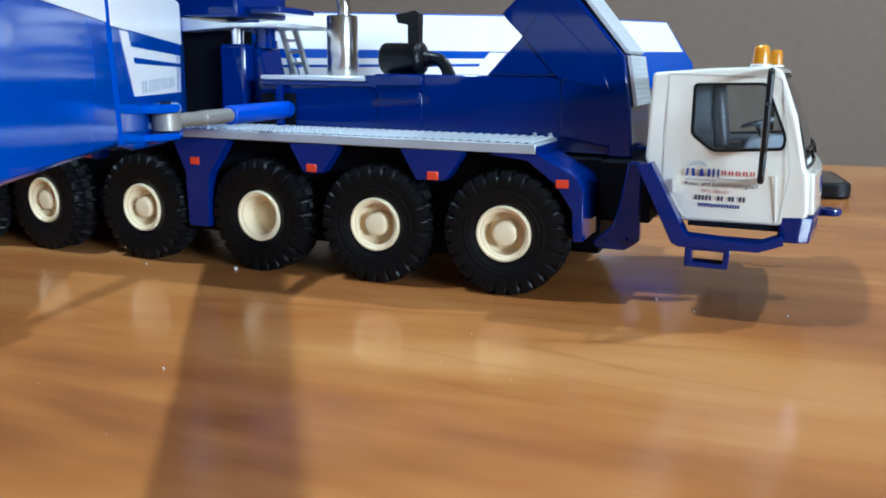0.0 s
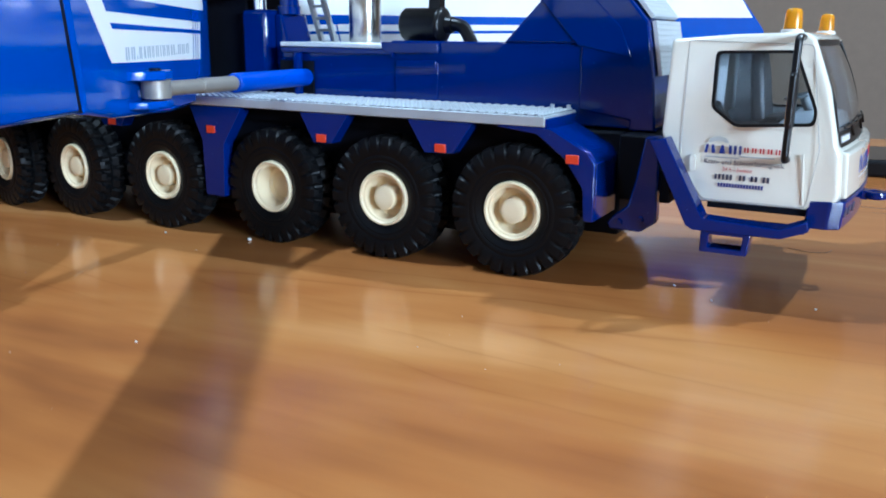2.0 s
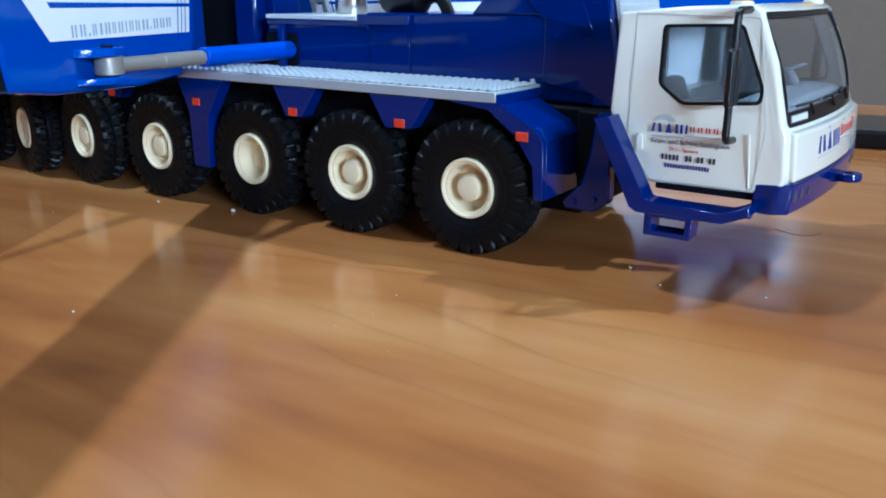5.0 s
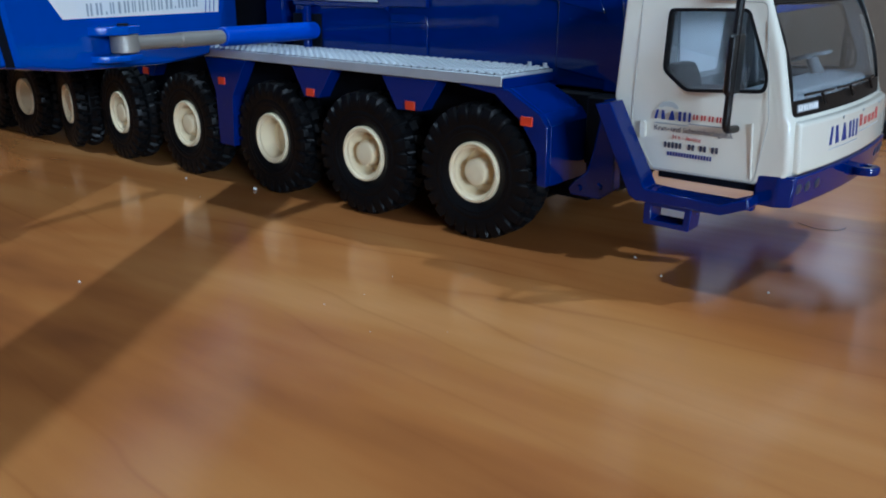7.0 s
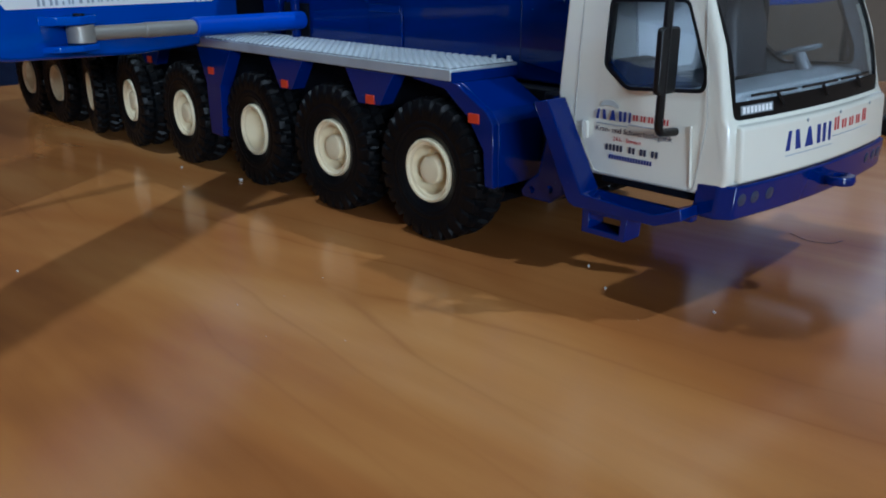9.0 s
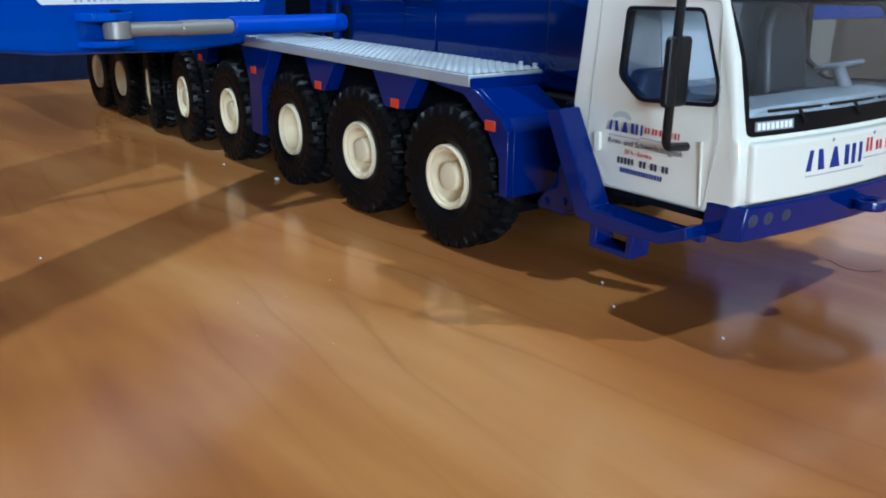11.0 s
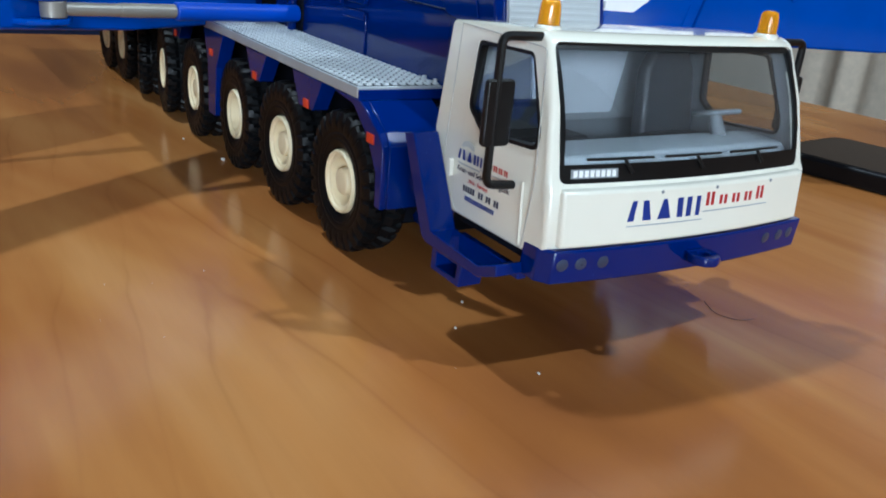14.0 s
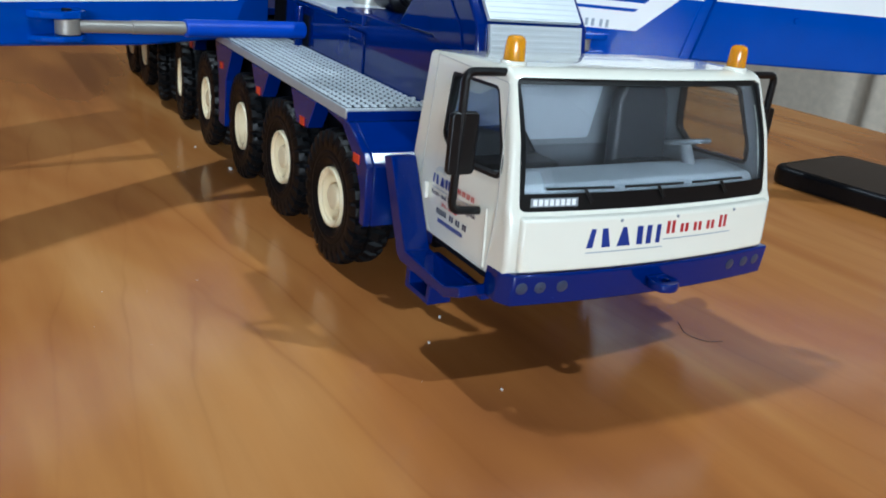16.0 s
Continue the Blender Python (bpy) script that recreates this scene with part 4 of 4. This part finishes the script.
for k in range(25):
    y = 4.6 + (2 * YK - 9.2) * k / 24
    rows.append([bm.verts.new((front_x(y, z) + d, y, z)) for z, d in ((24.7, -1.3), (24.7, 0.4), (33.7, 0.4), (34.1, -1.3))])
for a, b in zip(rows, rows[1:]):
    for i in range(4):
        bm.faces.new((a[i], a[(i + 1) % 4], b[(i + 1) % 4], b[i]))
bm.faces.new(rows[0])
bm.faces.new(rows[-1][::-1])
front_panel = part("front_panel", bm, WHITE, cab, "white front panel with printed blue and red bars", bevel=0.5, segments=3)


def front_bar(y0, y1, z0, z1, mat):
    bm = bmesh.new()
    n = max(1, math.ceil((y1 - y0) / 2.0))
    for k in range(n):
        a, b = y0 + (y1 - y0) * k / n, y0 + (y1 - y0) * (k + 1) / n
        for w in box(bm, 0.36, 0.46, a, b, z0, z1):
            w.co.x += front_x(w.co.y, w.co.z)
    part("letter_bar", bm, mat, front_panel)


for poly in logo_shapes(16.8, 15.6, 28.5, 3.3):
    bm = bmesh.new()
    prism(bm, poly, lambda p: (front_x(p[0], p[1]) + 0.36, p[0], p[1]), lambda p: (front_x(p[0], p[1]) + 0.46, p[0], p[1]))
    part("printed_mark", bm, INK_BLUE, front_panel)
for (a, b), h in zip(blocks(33.8, 50.2, 5, 0.9), (2.3, 1.6, 1.6, 1.6, 2.3)):
    for c, d in blocks(a, b, 2, 0.5):
        front_bar(c, d, 29.95, 29.95 + h, INK_RED)
front_bar(16.8, 33.2, 27.6, 27.78, INK_GREY)
front_bar(33.2, 50.2, 28.9, 29.08, INK_GREY)
for y in (23.5, 36.0, 50.5):
    bm = bmesh.new()
    x = front_x(y, 33.0) + 0.36
    rod(bm, (x, y, 33.0), (x + 0.16, y, 33.0), 0.3, segs=10)
    part("screw", bm, GREY, front_panel)

# beacons
for x, y in ((55.5, 7.6), (57.7, 57.0)):
    bm = bmesh.new()
    lathe(bm, [(0, 55.8), (2.25, 55.8), (2.15, 56.7), (1.9, 56.9), (0, 56.9)], (x, y, 0), (0, 0, 1), 24)
    base = part("beacon", bm, WHITE, cab, "orange roof beacon on a white foot")
    bm = bmesh.new()
    lathe(bm, [(0, 56.9), (1.8, 56.9), (1.62, 59.9), (1.4, 60.6), (0.8, 60.9), (0, 60.9)], (x, y, 0), (0, 0, 1), 24)
    part("beacon_dome", bm, AMBER, base, "orange translucent beacon dome", sharp=1.0)

# mirrors on their tubes
for far in (False, True):
    def my(x, y, z):
        return (x, 2 * YK - y if far else y, z)
    bm = bmesh.new()
    tube(bm, bend([my(58.0, 4.6, 55.4), my(58.0, -2.6, 55.4), my(57.8, -2.6, 32.4), my(57.6, 2.9, 31.9)], 1.5), 0.72, 10)
    arm_ = part("mirror_arm", bm, PLASTIC, cab, "black mirror tube")
    bm = bmesh.new()
    lo, hi = (-4.6, 0.6)
    poly = rounded([(lo, 38.6), (hi, 38.6), (hi, 49.0), (lo, 49.0)], 0.9)
    prism(bm, poly, lambda p: my(57.3, p[0], p[1]), lambda p: my(58.5, p[0], p[1]))
    part("mirror_housing", bm, PLASTIC, arm_, bevel=0.35)
    bm = bmesh.new()
    prism(bm, inset(poly, 0.5), lambda p: my(57.2, p[0], p[1]), lambda p: my(57.35, p[0], p[1]))
    part("mirror_glass", bm, CHROME, arm_)

# cab interior
bm = bmesh.new()
box(bm, 36.0, 65.5, 4.6, 2 * YK - 4.6, 24.0, 25.4)
part("cab_floor", bm, GREY_DARK, cab)
bm = bmesh.new()
side(bm, [(52.0, 26.0), (52.0, 36.0), (53.5, 37.6), (58.0, 38.2), (64.0, 38.0), (65.2, 36.6), (65.8, 33.0), (65.8, 26.0)], 5.4, 2 * YK - 5.4)
part("dashboard", bm, GREY, cab, "grey moulded dashboard", bevel=0.6)
for y, half, sx, high in ((17.5, 8.5, 0.0, 41.5), (46.5, 7.0, 6.5, 52.5)):
    bm = bmesh.new()
    side(bm, [(38.6 + sx, 33.5), (38.0 + sx, 36.5), (49.0 + sx * 0.3, 37.0), (50.2 + sx * 0.3, 34.0), (49.0, 25.5), (39.0, 25.5)], y - half, y + half)
    seat = part("seat", bm, GREY_DARK, cab, "dark grey moulded seat", bevel=1.0, segments=3)
    bm = bmesh.new()
    prism(bm, [(-half, 35.5), (half, 35.5), (half * 0.95, high - 4.5), (half * 0.6, high), (-half * 0.6, high), (-half * 0.95, high - 4.5)], lambda p: (38.2 + sx - (p[1] - 35) * 0.10, y + p[0], p[1]), lambda p: (41.8 + sx - (p[1] - 35) * 0.14, y + p[0], p[1]))
    part("backrest", bm, GREY_DARK, seat, bevel=1.0, segments=3)
bm = bmesh.new()
rod(bm, (58.5, 50.5, 35.0), (55.2, 50.5, 41.2), 1.6, 1.2)
column = part("steering_column", bm, LINING, cab)
bm = bmesh.new()
ring = [(54.7 + 3.9 * math.cos(a) * 0.96, 51.5 + 4.3 * math.sin(a), 41.6 + 3.9 * math.cos(a) * 0.27) for a in (2 * math.pi * k / 28 for k in range(29))]
tube(bm, ring, 0.5, 8)
tube(bm, [ring[7], ring[21]], 0.45, 8)
part("steering_wheel", bm, LINING, column)
bm = bmesh.new()
box(bm, 36.0, 37.4, 5.6, 2 * YK - 5.6, 37.0, 54.4)
rear = part("rear_wall_lining", bm, PALE, cab, "pale grey rear wall lining")
# added lighter trapezoid: the bright patch of light on the rear wall, as colour
bm = bmesh.new()
prism(bm, rounded([(21.0, 38.4), (40.5, 38.4), (43.4, 54.2), (18.4, 54.2)], 1.0), lambda p: (37.41, p[0], p[1]), lambda p: (37.9, p[0], p[1]))
part("rear_bright_patch", bm, REAR_PATCH, rear, "lighter grey patch for the light falling on the rear wall")

# bumper, lights, tow hook
bm = bmesh.new()
plan = [(62.5, 2.6), (66.6, 2.4)] + [(68.9 + front_dx(y), y) for y in (4.0, 8.0, 13.0, 18.0, 23.0, 28.0, YK, 39.0, 44.0, 49.0, 54.0, 59.0, 63.2)] + [(67.6, 2 * YK - 2.4), (62.5, 2 * YK - 2.6)]
prism(bm, plan, lambda p: (p[0] - 0.5, p[1], 18.6), lambda p: (p[0], p[1], 24.4))
bumper = part("bumper", bm, BLUE, crane, "blue front bumper", bevel=0.4, segments=3)
for y in (5.6, 9.0, 13.2):
    for yy in (y, 2 * YK - y):
        x = 68.65 + front_dx(yy)
        bm = bmesh.new()
        lathe(bm, [(0, 0.1), (0.9, 0.08), (1.05, 0.0), (1.05, -0.8), (0, -0.8)], (x + 0.1, yy, 22.0), (1, 0.144 * (yy - YK) / 30.6 - 0.016, -0.086), 20)
        part("headlight", bm, LENS, bumper, "small grey-blue headlight", sharp=1.0)
bm = bmesh.new()
lathe(bm, [(1.1, -0.8), (2.7, -0.8), (2.9, 0), (2.7, 0.8), (1.1, 0.8)], (73.6, YK, 21.6), (0, 0, 1), 24, True)
box(bm, 70.2, 72.2, YK - 2.2, YK + 2.2, 20.6, 22.5)
part("tow_hook", bm, BLUE, bumper, "blue tow ring", bevel=0.15)

# steps and braces under the cab
for far in (False, True):
    def sy(y0, y1):
        return (2 * YK - y1, 2 * YK - y0) if far else (y0, y1)
    bm = bmesh.new()
    side(bm, [(31.6, 34.5), (34.8, 35.2), (43.4, 19.5), (58.3, 18.8), (63.2, 20.8), (63.6, 18.9), (58.6, 16.9), (41.7, 16.8), (40.2, 17.6)], *sy(-2.8, 2.45))
    brace = part("step_brace", bm, BLUE, crane, "blue step brace with foot loop", bevel=0.22)
    bm = bmesh.new()
    box(bm, 43.6, 62.5, *sy(2.46, 4.4), 17.2, 18.8)
    part("step_plate", bm, BLUE, brace, bevel=0.3)
    bm = bmesh.new()
    y0, y1 = sy(-2.2, 2.6)
    frame_ring(bm, [(43.3, 16.9), (53.0, 16.9), (52.6, 12.4), (43.3, 12.4)], [(44.9, 16.2), (51.6, 16.2), (51.4, 13.5), (44.9, 13.5)], lambda p: (p[0], y0, p[1]), lambda p: (p[0], y1, p[1]))
    part("foot_loop", bm, BLUE, brace, bevel=0.2)
    bm = bmesh.new()
    side(bm, [(28.2, 34.0), (31.4, 34.2), (31.6, 24.0), (31.8, 15.2), (28.4, 12.7), (21.4, 12.7), (20.6, 14.2), (22.6, 16.4), (25.2, 18.4), (26.6, 24.0)], *sy(6.8, 9.8))
    guard = part("mud_guard", bm, BLUE, crane, bevel=0.4)
    for bx, bz in ((23.6, 14.6), (28.4, 15.6)):
        bm = bmesh.new()
        y = 2 * YK - 6.8 if far else 6.8
        rod(bm, (bx, y, bz), (bx, y + (0.6 if far else -0.6), bz), 0.8, 0.6, 14)
        part("bolt", bm, BLUE, guard)
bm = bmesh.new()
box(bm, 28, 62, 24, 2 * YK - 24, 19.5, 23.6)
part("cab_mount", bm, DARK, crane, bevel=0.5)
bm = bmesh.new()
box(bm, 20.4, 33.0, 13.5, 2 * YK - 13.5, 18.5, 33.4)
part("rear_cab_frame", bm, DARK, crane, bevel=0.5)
# added dark block in place of the deep shade behind the first wheel
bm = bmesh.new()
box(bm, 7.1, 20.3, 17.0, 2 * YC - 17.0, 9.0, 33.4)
part("underbody_shade_block", bm, DARK, crane, bevel=0.5)
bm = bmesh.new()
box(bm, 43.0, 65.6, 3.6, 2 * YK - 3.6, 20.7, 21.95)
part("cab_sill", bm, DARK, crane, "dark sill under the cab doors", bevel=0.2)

# ---- loose things on the table ----
phone = tagged(new("smartphone"), "black smartphone lying flat on the table", "phone")
phone.matrix_world = pose(0.027, 0.222, top_z(27) * MM, 0, 0, 7) @ pose(0, 0, 0, 0, -0.77, 0)
bm = bmesh.new()
prism(bm, rounded([(-62, -26), (62, -26), (62, 26), (-62, 26)], 8, 6), lambda p: (p[0], p[1], 0), lambda p: (p[0], p[1], 6.8))
part("case", bm, CASE, phone, bevel=1.4, segments=3)
bm = bmesh.new()
prism(bm, rounded([(-59.5, -23.5), (59.5, -23.5), (59.5, 23.5), (-59.5, 23.5)], 7, 6), lambda p: (p[0], p[1], 6.7), lambda p: (p[0], p[1], 6.95))
part("screen", bm, SCREEN, phone)

# crumbs and dust
rng = random.Random(7)
bm = bmesh.new()
spots = [(-78.7, -1.0, 0.62), (66.1, 6.9, 0.30), (36.2, 10.7, 0.30), (45.9, 3.0, 0.28), (-107.0, -5.0, 0.3), (-43.0, -73.0, 0.25)]
spots += [(rng.uniform(-140, 110), rng.uniform(-110, 40), rng.uniform(0.05, 0.12)) for _ in range(16)]
for x, y, r in spots:
    m = pose(x, y, top_z(x) + r * 0.6, rng.uniform(0, 90), rng.uniform(0, 90), rng.uniform(0, 90)) @ Matrix.Diagonal((1.3, 0.9, 0.8, 1))
    bmesh.ops.create_icosphere(bm, subdivisions=1, radius=r, matrix=m)
tagged(part("dust", bm, CRUMB), "pale crumbs and dust specks scattered on the table", "dust", kind="stuff")
bm = bmesh.new()
tube(bm, bend([(54.6, 60.5, 0.7), (60, 57.5, 0.8), (64.4, 59.5, 0.8), (65, 63.5, 0.8)], 2.0, 6), 0.06, 6)
tagged(part("fibre", bm, HAIR), "short dark hair-like fibre lying on the table", "fibre")
